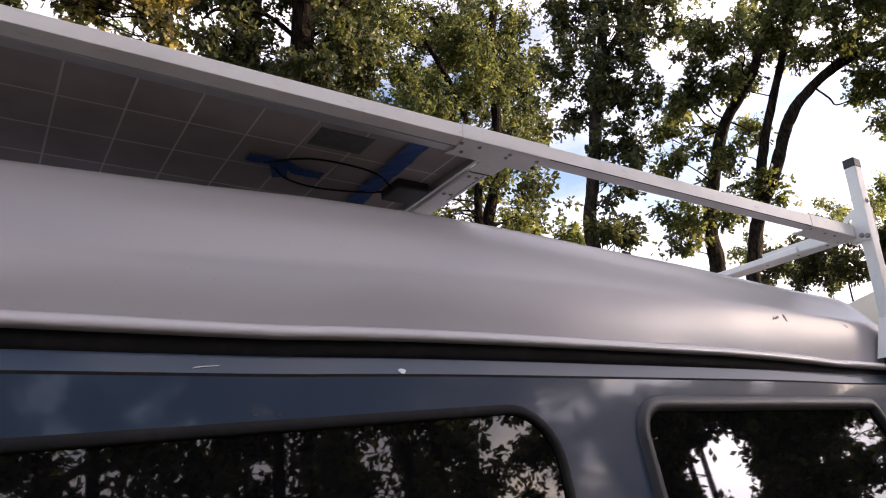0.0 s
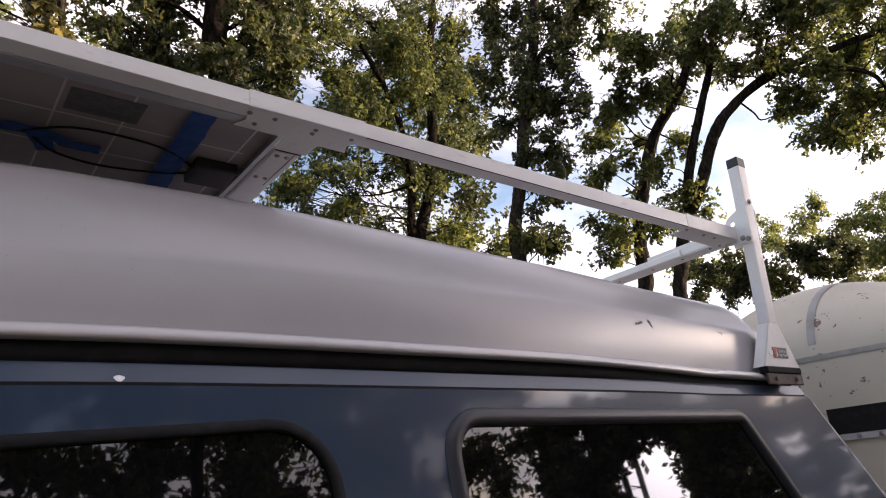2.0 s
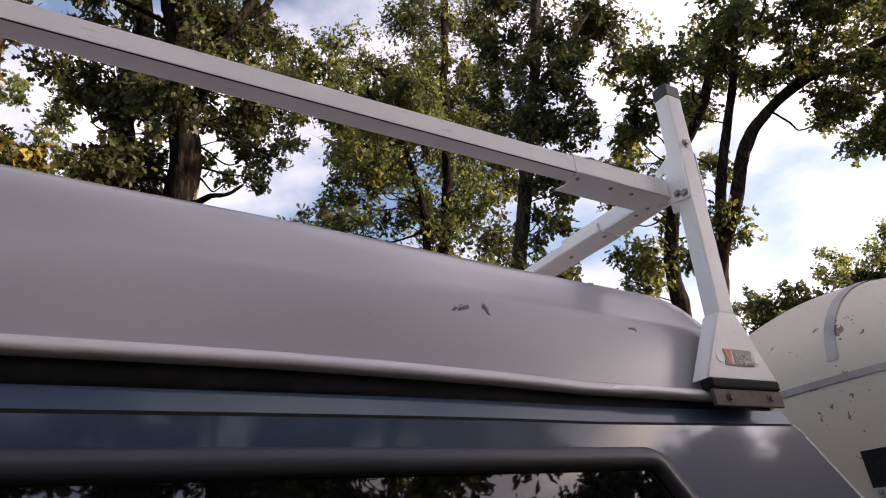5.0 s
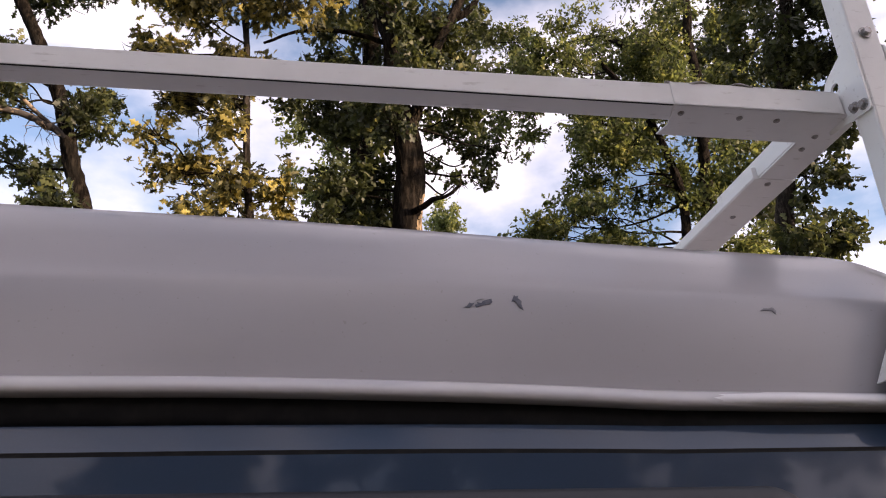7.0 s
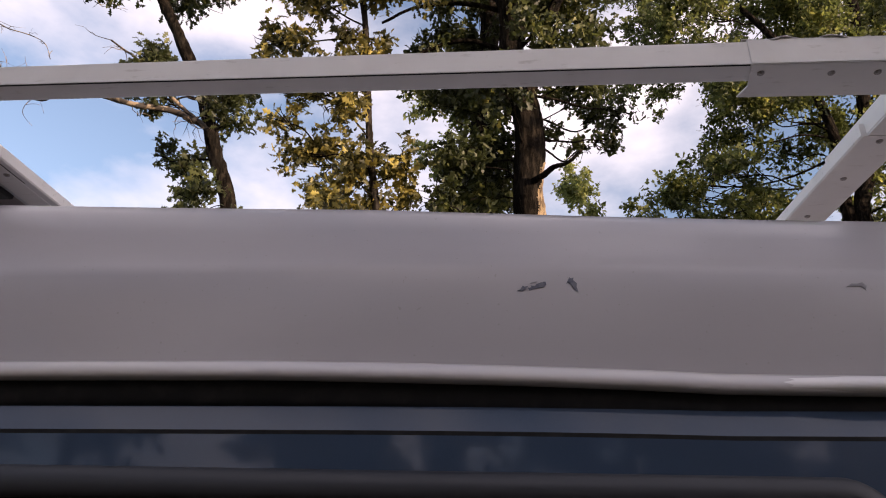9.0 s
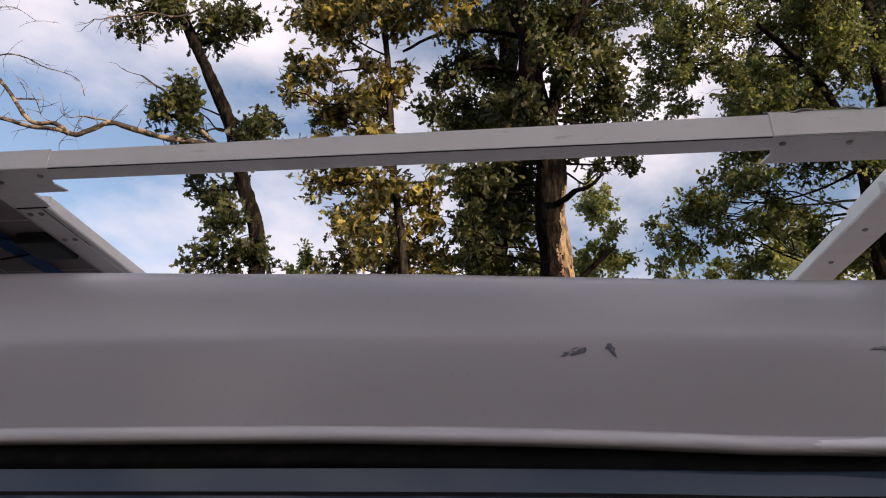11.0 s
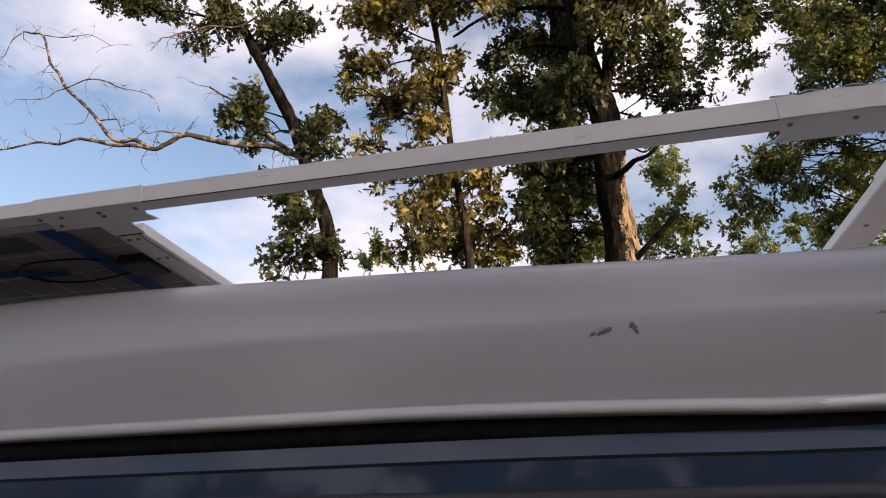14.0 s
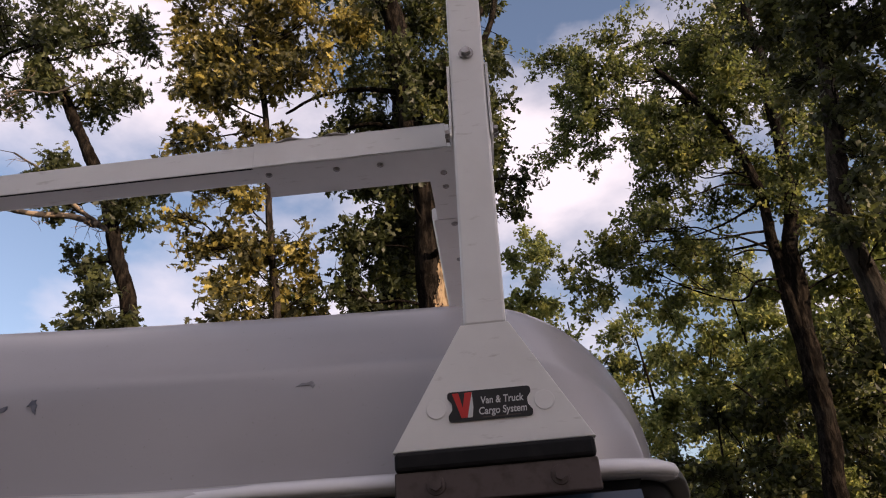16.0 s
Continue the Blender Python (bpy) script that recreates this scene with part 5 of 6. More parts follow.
big_oak = tree((-0.4, 4.2),
     [([(-0.36, 4.2, -0.1), (-0.36, 4.2, 1.93), (-0.35, 4.23, 3.75), (-0.38, 4.23, 4.33), (-0.37, 4.23, 5.07), (-0.43, 4.22, 6.0), (-0.59, 4.21, 7.09), (-0.69, 4.19, 8.07)], 0.136, 0.112),
      ([(-0.87, 5.19, -0.1), (-0.87, 5.19, 2.2), (-0.87, 5.21, 4.28), (-0.77, 5.21, 5.7), (-0.69, 5.19, 7.07), (-0.73, 5.17, 8.67)], 0.142, 0.107),
      ([(-0.48, 4.21, 6.55), (-0.17, 4.21, 6.65), (0.31, 4.2, 6.95), (0.58, 4.18, 7.84)], 0.054, 0.024),
      ([(-0.37, 4.17, 5.27), (-0.21, 4.16, 5.87), (0.1, 4.15, 6.74), (0.33, 4.14, 7.39)], 0.059, 0.035),
      ([(-0.5, 4.27, 6.43), (-0.93, 4.27, 6.55), (-1.38, 4.27, 6.52), (-1.72, 4.28, 6.35)], 0.026, 0.010),
      ([(-0.43, 4.27, 5.88), (-0.86, 4.28, 6.11), (-1.28, 4.28, 6.0), (-1.42, 4.28, 5.84)], 0.026, 0.010)],
     [(-0.97, 4.52, 4.9, 0.29), (-0.74, 4.45, 4.51, 0.29), (-0.57, 4.55, 4.78, 0.21), (-0.56, 4.61, 4.3, 0.21), (-0.78, 4.45, 5.03, 0.25), (-1.09, 4.54, 4.67, 0.23), (-1.02, 4.89, 4.26, 0.26), (-0.72, 4.8, 4.16, 0.26),
      (-0.12, 4.49, 5.22, 0.15), (0.03, 4.52, 6.66, 0.37), (0.5, 4.75, 7.3, 0.26), (-1.06, 4.87, 7.39, 0.56), (-0.76, 4.88, 6.65, 0.56), (-0.24, 4.55, 7.01, 0.53), (0.06, 4.3, 6.67, 0.44), (0.15, 4.05, 5.83, 0.25),
      (-1.21, 4.42, 5.74, 0.37), (-0.85, 4.46, 5.51, 0.40), (-1.01, 4.07, 4.72, 0.30), (-1.12, 4.08, 4.26, 0.26), (-0.78, 5.1, 4.96, 0.38), (-0.08, 4.71, 5.86, 0.30), (0.2, 4.25, 5.57, 0.28), (-0.44, 4.46, 7.83, 0.76),
      (0.24, 5.02, 8.32, 0.66), (-1.0, 4.96, 8.55, 0.75), (-0.63, 4.93, 4.64, 0.33), (-0.99, 4.44, 4.18, 0.30), (-0.57, 4.54, 5.09, 0.30), (-0.46, 3.89, 6.54, 0.38), (-0.28, 3.93, 5.89, 0.32), (-0.68, 3.79, 5.36, 0.31),
      (-0.52, 3.69, 5.05, 0.23), (-0.16, 3.86, 5.62, 0.29), (0.28, 4.64, 5.99, 0.22), (0.34, 4.64, 6.52, 0.28), (0.11, 4.53, 5.52, 0.17), (-0.65, 4.38, 5.43, 0.23), (-0.75, 4.77, 5.05, 0.22), (-0.92, 4.48, 5.82, 0.25),
      (-1.32, 4.7, 6.42, 0.26), (-1.14, 4.83, 5.95, 0.23), (0.33, 4.71, 5.5, 0.22), (0.58, 4.78, 5.6, 0.18), (0.43, 4.72, 5.21, 0.17), (0.18, 4.81, 5.21, 0.15)],
     0.072, 59.9, GREEN, 33,
     'big oak with deeply ridged bark and a torn limb scar', 1,
     (),
     [([(-0.37, 4.19, 4.49), (-0.27, 4.04, 4.47), (-0.18, 3.97, 4.51), (-0.08, 3.89, 4.5), (0.03, 3.81, 4.57)], 0.032, 0.011),
      ([(-0.38, 4.21, 3.59), (-0.18, 4.1, 3.79), (0.08, 3.9, 3.97)], 0.032, 0.015),
      ([(-0.42, 4.22, 5.92), (-0.2, 4.1, 6.08), (-0.0, 4.01, 6.3)], 0.022, 0.006)])
tree((3.5, 7.1),
     [([(3.5, 7.1, -0.1), (3.58, 7.1, 2.0), (3.70, 7.1, 3.3), (3.88, 7.1, 4.75), (4.04, 7.1, 5.7), (4.26, 7.1, 6.4), (4.45, 7.05, 7.6), (4.55, 7.05, 8.6), (4.72, 7.01, 10.37), (4.95, 6.98, 12.12)], 0.127, 0.063),
      ([(3.74, 7.12, 3.9), (3.82, 7.12, 4.9), (3.86, 7.12, 5.7), (3.89, 7.1, 6.6), (3.85, 7.1, 7.3), (3.55, 7.07, 8.13), (3.03, 7.07, 8.97)], 0.095, 0.038),
      ([(4.44, 7.05, 8.57), (3.56, 7.69, 10.11), (2.64, 8.34, 10.23), (2.33, 8.62, 9.06)], 0.057, 0.015)],
     [(2.03, 7.28, 8.5, 0.54), (2.93, 7.69, 8.37, 0.73), (3.85, 7.47, 9.54, 0.93), (2.85, 6.65, 7.15, 0.71), (3.92, 6.74, 8.06, 0.84), (5.54, 7.59, 10.1, 0.88), (4.33, 6.27, 7.38, 0.51), (2.58, 7.58, 7.0, 0.45),
      (2.1, 7.57, 6.07, 0.44), (2.7, 7.03, 5.89, 0.59), (2.99, 6.76, 5.33, 0.48), (4.61, 6.72, 5.68, 0.56), (5.16, 6.69, 5.35, 0.39), (4.17, 6.95, 6.48, 0.59), (1.95, 7.09, 9.02, 0.60), (2.89, 7.14, 9.55, 0.76),
      (4.69, 7.78, 11.71, 1.37), (5.97, 7.44, 11.91, 1.26), (2.27, 6.95, 8.86, 0.60), (3.73, 7.82, 10.38, 0.71), (4.85, 7.14, 10.02, 0.62), (2.93, 7.61, 8.68, 0.50), (3.84, 7.42, 9.15, 0.60), (3.77, 7.74, 8.68, 0.54),
      (5.68, 7.79, 9.75, 0.66), (2.67, 6.86, 7.67, 0.72), (3.65, 7.69, 8.15, 0.93), (2.88, 6.84, 7.15, 0.60), (1.81, 7.48, 6.19, 0.54), (2.19, 7.58, 6.28, 0.55), (2.22, 6.95, 5.51, 0.45), (1.58, 7.03, 5.41, 0.40),
      (1.18, 6.95, 5.5, 0.37), (2.39, 6.59, 5.9, 0.45), (3.54, 7.62, 9.45, 0.71), (3.88, 6.71, 9.18, 0.77), (4.5, 7.19, 8.54, 0.83), (3.56, 7.49, 7.74, 0.59), (2.76, 7.42, 7.08, 0.50), (2.41, 7.74, 6.65, 0.44),
      (3.43, 7.62, 6.75, 0.45), (4.33, 7.69, 7.37, 0.71), (4.11, 6.31, 6.39, 0.55), (3.43, 7.58, 8.27, 0.61), (4.4, 7.96, 9.56, 0.73), (3.82, 7.42, 7.04, 0.56), (5.1, 7.12, 8.87, 0.76), (6.23, 8.27, 8.35, 0.74),
      (2.12, 8.65, 10.93, 0.67), (2.12, 8.53, 9.93, 0.62), (2.28, 8.55, 9.28, 0.55), (2.15, 8.57, 8.61, 0.37), (1.84, 8.96, 9.51, 0.44), (2.94, 8.71, 9.6, 0.45), (1.52, 8.77, 8.9, 0.49), (1.98, 8.74, 10.09, 0.45),
      (2.02, 8.66, 9.24, 0.39), (1.95, 8.33, 8.4, 0.27), (2.13, 8.69, 8.26, 0.16), (1.77, 8.69, 10.85, 0.50)],
     0.08, 26.2, OLIVE, 35,
     'twin-stemmed oak with light green sunlit leaves', 1, bark='bark')
tree((2.8, 3.9),
     [([(2.83, 3.85, -0.1), (2.83, 3.85, 2.02), (2.83, 3.84, 3.82), (3.01, 3.82, 4.81), (3.25, 3.79, 5.99), (3.66, 3.74, 7.49), (4.08, 3.7, 9.03)], 0.088, 0.058),
      ([(3.34, 3.78, 6.43), (4.15, 3.73, 7.5), (5.16, 3.68, 8.92)], 0.041, 0.018)],
     [(3.29, 4.1, 7.31, 0.46), (3.48, 3.53, 6.84, 0.43), (2.98, 4.04, 6.38, 0.35), (3.92, 3.47, 7.24, 0.46), (3.6, 3.79, 6.18, 0.36), (3.68, 3.49, 6.54, 0.35), (3.08, 3.94, 5.75, 0.31), (3.5, 4.07, 4.4, 0.22),
      (3.13, 3.76, 4.81, 0.17), (5.33, 4.03, 8.45, 0.44), (3.89, 3.97, 8.43, 0.80), (4.71, 3.57, 8.62, 0.74), (3.11, 3.8, 7.84, 0.55), (3.37, 3.75, 6.0, 0.40), (3.2, 3.4, 5.11, 0.36), (3.21, 3.6, 6.27, 0.37),
      (3.0, 3.53, 4.6, 0.28), (3.58, 3.41, 5.92, 0.40), (2.96, 3.55, 4.03, 0.29), (2.76, 3.57, 4.06, 0.24), (3.05, 3.66, 5.25, 0.31)],
     0.075, 56.5, GREEN, 37,
     'thin straight oak with a pale ridged trunk', 1, bark='grey_bark')
tree((5.6, 4.3),
     [([(5.6, 4.35, -0.1), (5.6, 4.32, 2.2), (5.6, 4.2, 4.15), (5.6, 4.06, 4.9), (5.6, 3.6, 6.0), (5.6, 2.95, 6.6), (5.5, 2.4, 7.4)], 0.135, 0.05),
      ([(5.6, 3.75, -0.1), (5.6, 3.72, 2.2), (5.6, 3.6, 4.16), (5.6, 3.09, 5.08), (5.6, 2.64, 5.74), (6.2, 2.13, 6.38), (6.8, 1.43, 6.66), (7.3, 0.52, 6.76)], 0.115, 0.035),
      ([(5.6, 3.4, 4.5), (5.6, 3.13, 5.4), (5.58, 2.72, 6.22), (5.5, 2.3, 7.0)], 0.07, 0.035),
      ([(6.2, 2.13, 6.38), (6.25, 1.75, 6.8), (6.33, 1.42, 7.2)], 0.045, 0.018),
      ([(6.3, 1.95, 6.45), (6.6, 1.14, 6.06), (6.9, 0.99, 5.72)], 0.04, 0.016)],
     [(4.66, 3.51, 6.28, 0.45), (5.32, 4.4, 6.28, 0.39), (5.63, 4.83, 5.79, 0.38), (4.59, 3.81, 5.47, 0.34), (4.71, 2.97, 6.77, 0.54), (6.51, 3.11, 7.84, 0.64), (4.98, 4.01, 4.72, 0.39), (5.1, 4.25, 4.49, 0.34),
      (6.97, 3.93, 6.49, 0.38), (6.49, 4.02, 5.26, 0.40), (5.82, 1.96, 6.91, 0.56), (6.66, 1.94, 6.22, 0.45), (7.25, 1.9, 5.93, 0.46), (6.59, 1.46, 5.21, 0.37), (5.56, 1.44, 6.46, 0.53), (7.4, 1.37, 6.68, 0.62),
      (7.0, 2.36, 6.19, 0.30), (6.12, 2.57, 6.77, 0.39), (5.64, 3.82, 7.96, 0.53), (7.16, 1.24, 5.82, 0.45), (7.52, 1.45, 7.45, 0.64), (5.12, 3.09, 6.36, 0.40), (6.75, 0.88, 6.83, 0.59), (5.64, 1.9, 7.71, 0.77),
      (5.79, 4.24, 6.44, 0.46), (5.12, 3.39, 5.47, 0.40), (5.69, 4.72, 5.05, 0.40), (5.71, 4.1, 5.0, 0.39), (5.76, 3.21, 6.69, 0.49), (4.98, 2.31, 6.55, 0.46), (5.12, 1.78, 6.7, 0.49), (5.49, 1.33, 6.74, 0.51),
      (6.79, 1.05, 7.21, 0.62), (6.15, 0.52, 6.3, 0.56), (6.46, 1.79, 6.13, 0.49), (7.28, 1.51, 6.05, 0.57), (6.94, 0.86, 6.03, 0.61), (6.5, 0.74, 5.08, 0.46), (5.92, 1.92, 6.48, 0.37), (5.57, 3.18, 4.88, 0.37),
      (4.83, 3.23, 6.86, 0.38), (6.37, 1.6, 5.31, 0.38), (4.61, 3.37, 6.23, 0.37)],
     0.085, 34.2, OLIVE, 38,
     'big spreading oak with forked leaning trunks', 1, bark='grey_bark')
tree((0.4, 12.2),
     [([(0.4, 12.2, -0.1), (0.45, 12.2, 3.5), (0.6, 12.15, 6.0), (0.8, 12.1, 7.4)], 0.10, 0.03),
      ([(0.5, 12.2, 4.6), (-0.3, 12.2, 5.9), (-0.8, 12.1, 6.7)], 0.05, 0.02)],
     [(0.35, 12.0, 7.2, 0.72), (0.95, 12.0, 7.45, 0.62), (1.45, 12.3, 6.8, 0.66), (1.9, 12.0, 6.1, 0.62), (-0.5, 12.2, 7.1, 0.8), (-1.2, 12.0, 6.7, 0.8), (0.2, 12.3, 6.1, 0.8), (1.1, 12.2, 5.8, 0.7), (-0.8, 12.3, 5.8, 0.8), (-1.7, 12.2, 6.0, 0.7)],
     0.11, 20.0, BRIGHT, 46,
     'sunlit light green oak behind the big oak', 0, far=True)
tree((5.6, 12.2),
     [([(5.6, 12.2, -0.1), (5.6, 12.2, 3.5), (5.7, 12.15, 6.0), (5.9, 12.1, 7.0)], 0.10, 0.03),
      ([(5.6, 12.2, 4.4), (4.6, 12.2, 5.6), (3.9, 12.1, 6.4)], 0.05, 0.02)],
     [(5.4, 12.0, 6.9, 0.7), (6.2, 12.2, 7.1, 0.72), (4.5, 12.0, 6.4, 0.62), (3.6, 12.0, 6.2, 0.5), (5.0, 12.3, 5.9, 0.7), (6.6, 12.1, 6.2, 0.7), (5.8, 12.2, 6.0, 0.7), (4.0, 12.2, 5.4, 0.6), (7.2, 12.2, 6.8, 0.6)],
     0.11, 20.0, BRIGHT, 47,
     'sunlit light green oak deeper in the wood', 0, far=True)
tree((20.9, 9.2),
     [([(20.85, 9.22, -0.1), (20.85, 9.22, 4.32), (20.57, 9.03, 8.9)], 0.133, 0.038),
      ([(22.5, 8.33, -0.1), (22.5, 8.33, 4.2), (22.22, 8.15, 8.67)], 0.133, 0.038),
      ([(24.45, 6.67, -0.1), (24.45, 6.67, 5.15), (24.17, 6.48, 10.4)], 0.133, 0.038)],
     [(21.94, 9.13, 8.75, 0.99), (24.94, 8.92, 10.07, 1.1), (22.14, 8.4, 8.01, 0.99), (22.56, 6.14, 9.08, 1.08), (23.49, 6.81, 7.79, 1.12), (21.31, 10.7, 8.06, 0.99), (22.39, 12.34, 8.91, 0.93), (21.08, 9.19, 9.29, 0.65),
      (25.22, 8.51, 8.8, 1.08), (24.45, 8.5, 10.78, 0.72), (22.24, 5.34, 8.13, 1.69), (24.91, 4.59, 7.89, 2.07), (21.15, 10.1, 7.44, 0.85), (22.97, 7.68, 6.95, 1.31), (23.73, 4.6, 10.14, 1.35), (21.16, 6.37, 8.54, 0.95),
      (22.13, 5.48, 7.76, 1.08), (23.47, 4.65, 8.94, 1.12), (20.87, 6.0, 6.95, 0.82), (20.2, 10.76, 7.93, 0.85), (20.06, 9.26, 7.24, 0.84), (23.16, 5.35, 6.83, 0.99), (19.4, 11.56, 8.52, 0.74)],
     0.13, 14.6, BRIGHT, 39,
     'distant sunlit green trees beyond the camper', 0, far=True)
tree((3.7, 14.4),
     [([(3.7, 14.37, -0.1), (3.7, 14.37, 5.31), (3.49, 14.26, 10.31)], 0.098, 0.028),
      ([(5.41, 12.46, -0.1), (5.41, 12.46, 3.56), (5.21, 12.36, 7.07)], 0.098, 0.028),
      ([(7.54, 15.08, -0.1), (7.54, 15.08, 4.58), (7.35, 14.99, 8.99)], 0.098, 0.028)],
     [(1.92, 15.54, 10.58, 0.67), (4.14, 13.24, 7.37, 0.63), (4.79, 11.98, 7.37, 0.59), (6.93, 15.4, 9.27, 0.76), (3.92, 15.33, 7.09, 0.98), (4.12, 12.27, 6.11, 0.8), (6.42, 16.03, 7.72, 1.06), (7.46, 16.41, 6.56, 1.16),
      (3.85, 14.12, 5.28, 1.01), (5.7, 16.34, 5.7, 1.18), (5.93, 12.55, 4.29, 1.06), (7.47, 13.58, 5.53, 0.99), (8.97, 14.38, 7.52, 0.88), (3.21, 14.14, 7.71, 0.59), (3.24, 15.17, 6.41, 0.81), (5.41, 12.88, 4.61, 1.08),
      (8.72, 15.29, 4.68, 1.33), (4.46, 14.0, 4.05, 1.37), (6.79, 16.1, 3.76, 1.6), (5.34, 11.44, 6.53, 0.48), (5.31, 9.81, 5.7, 0.45), (5.4, 9.95, 6.38, 0.38)],
     0.11, 19.4, BRIGHT, 40,
     "bushy light green trees at the wood's edge", 0, far=True)
tree((-1.2, 8.9),
     [([(-3.9, 8.8, -0.1), (-3.92, 8.75, 3.0), (-3.9, 8.6, 6.2)], 0.05, 0.01),
      ([(-2.9, 8.9, -0.1), (-2.92, 8.85, 3.0), (-2.85, 8.7, 6.4)], 0.06, 0.012),
      ([(-1.2, 8.9, -0.1), (-1.22, 8.85, 3.0), (-1.15, 8.6, 7.2)], 0.06, 0.012),
      ([(0.8, 8.9, -0.1), (0.82, 8.85, 3.0), (0.78, 8.8, 6.5)], 0.06, 0.012),
      ([(2.9, 8.5, -0.1), (2.92, 8.5, 3.0), (3.1, 8.3, 6.1)], 0.06, 0.012)],
     [(-3.9, 8.52, 6.24, 0.13), (-3.83, 8.66, 5.98, 0.2), (-4.08, 8.62, 5.9, 0.15), (-3.02, 8.58, 6.62, 0.18), (-2.87, 8.82, 6.18, 0.27), (-3.22, 8.79, 6.08, 0.2), (-2.67, 8.7, 6.52, 0.2), (-1.12, 8.38, 7.43, 0.2),
      (-0.98, 8.65, 6.97, 0.27), (-1.38, 8.54, 7.14, 0.22), (-1.23, 8.93, 6.41, 0.31), (-1.56, 9.02, 6.16, 0.27), (0.67, 8.64, 6.78, 0.26), (0.89, 8.76, 6.48, 0.24), (0.65, 8.94, 6.18, 0.27), (1.04, 8.91, 6.1, 0.27),
      (1.86, 8.77, 5.98, 0.18), (1.61, 8.88, 5.87, 0.2), (2.41, 8.69, 5.8, 0.2), (2.78, 8.6, 5.69, 0.2), (3.08, 8.3, 6.1, 0.27), (3.29, 8.08, 6.35, 0.27), (3.0, 8.5, 5.74, 0.24),
      (4.29, 7.48, 5.72, 0.35), (4.14, 8.5, 5.79, 0.37), (4.41, 8.17, 5.6, 0.38), (3.9, 8.68, 4.9, 0.36), (2.77, 9.79, 4.63, 0.33), (3.02, 8.41, 4.35, 0.38), (3.57, 8.0, 4.42, 0.36), (3.0, 9.81, 4.36, 0.33)],
     0.085, 60, BRIGHT, 43,
     'sunlit light green saplings behind the oaks', 0, far=True)
tree((3.9, 8.2),
     [([(4.9, 7.6, -0.1), (4.9, 7.6, 2.5), (4.95, 7.5, 5.2)], 0.12, 0.03),
      ([(3.0, 8.4, -0.1), (3.0, 8.4, 2.2), (3.0, 8.3, 4.2)], 0.1, 0.03)],
     [(4.32, 7.14, 4.43, 0.48), (3.95, 7.73, 4.13, 0.42), (4.73, 8.43, 4.65, 0.44), (4.38, 6.99, 4.04, 0.44), (4.76, 7.05, 3.86, 0.39), (2.98, 8.47, 4.03, 0.43), (3.63, 8.43, 3.99, 0.41), (3.95, 8.46, 4.05, 0.5),
      (4.37, 7.93, 3.96, 0.41), (4.64, 7.95, 3.73, 0.44), (4.75, 6.97, 3.49, 0.45), (2.32, 8.5, 3.49, 0.34), (2.66, 7.95, 3.27, 0.38), (3.34, 8.36, 3.52, 0.4), (3.62, 8.03, 3.32, 0.39), (4.23, 7.86, 3.42, 0.43),
      (4.75, 8.25, 3.4, 0.47), (4.7, 7.41, 3.14, 0.45), (2.03, 8.22, 3.08, 0.47), (2.84, 8.56, 3.12, 0.39), (3.42, 8.75, 3.01, 0.38), (3.48, 7.82, 2.93, 0.47), (4.24, 8.75, 3.0, 0.47), (4.68, 8.2, 2.85, 0.36),
      (4.78, 7.52, 2.75, 0.4)],
     0.10, 26, GREEN, 44,
     "dark green thicket in the wood beyond the van's front", 0, far=True)
# top of the dark growth in the lighter leaf material, sunlight painted in
tree((5.3, 7.6),
     [([(5.3, 7.6, -0.1), (5.3, 7.6, 3.0), (5.25, 7.5, 5.6)], 0.07, 0.02)],
     [(5.24, 7.31, 5.89, 0.5), (5.44, 6.66, 5.38, 0.44), (4.59, 7.34, 5.09, 0.45), (5.25, 7.77, 5.25, 0.41), (5.81, 7.41, 5.3, 0.36), (4.43, 8.37, 4.9, 0.45), (5.01, 7.41, 4.75, 0.47), (5.29, 7.26, 4.71, 0.48), (4.8, 7.3, 5.6, 0.4)],
     0.10, 30, BRIGHT, 48,
     'young oak with sunlit light green leaves', 0, far=True)
tree((11.9, 5.3),
     [([(11.5, 6.0, -0.1), (11.5, 6.0, 2.5), (11.5, 6.0, 5.4)], 0.12, 0.03),
      ([(12.2, 4.5, -0.1), (12.2, 4.5, 2.5), (12.2, 4.5, 5.3)], 0.1, 0.03)],
     [(11.27, 6.47, 5.58, 0.45), (11.53, 5.89, 5.71, 0.45), (11.82, 5.45, 5.44, 0.45), (12.02, 5.21, 5.08, 0.45), (11.61, 6.01, 5.21, 0.45), (11.86, 5.61, 4.98, 0.45), (11.33, 6.55, 5.18, 0.45), (12.07, 4.88, 5.43, 0.45),
      (12.18, 4.52, 5.57, 0.45), (12.33, 4.11, 5.57, 0.45), (12.51, 3.91, 5.15, 0.45), (12.28, 4.5, 5.2, 0.45)],
     0.11, 30, GREEN, 45,
     'low dark green trees behind the camper', 0, far=True)
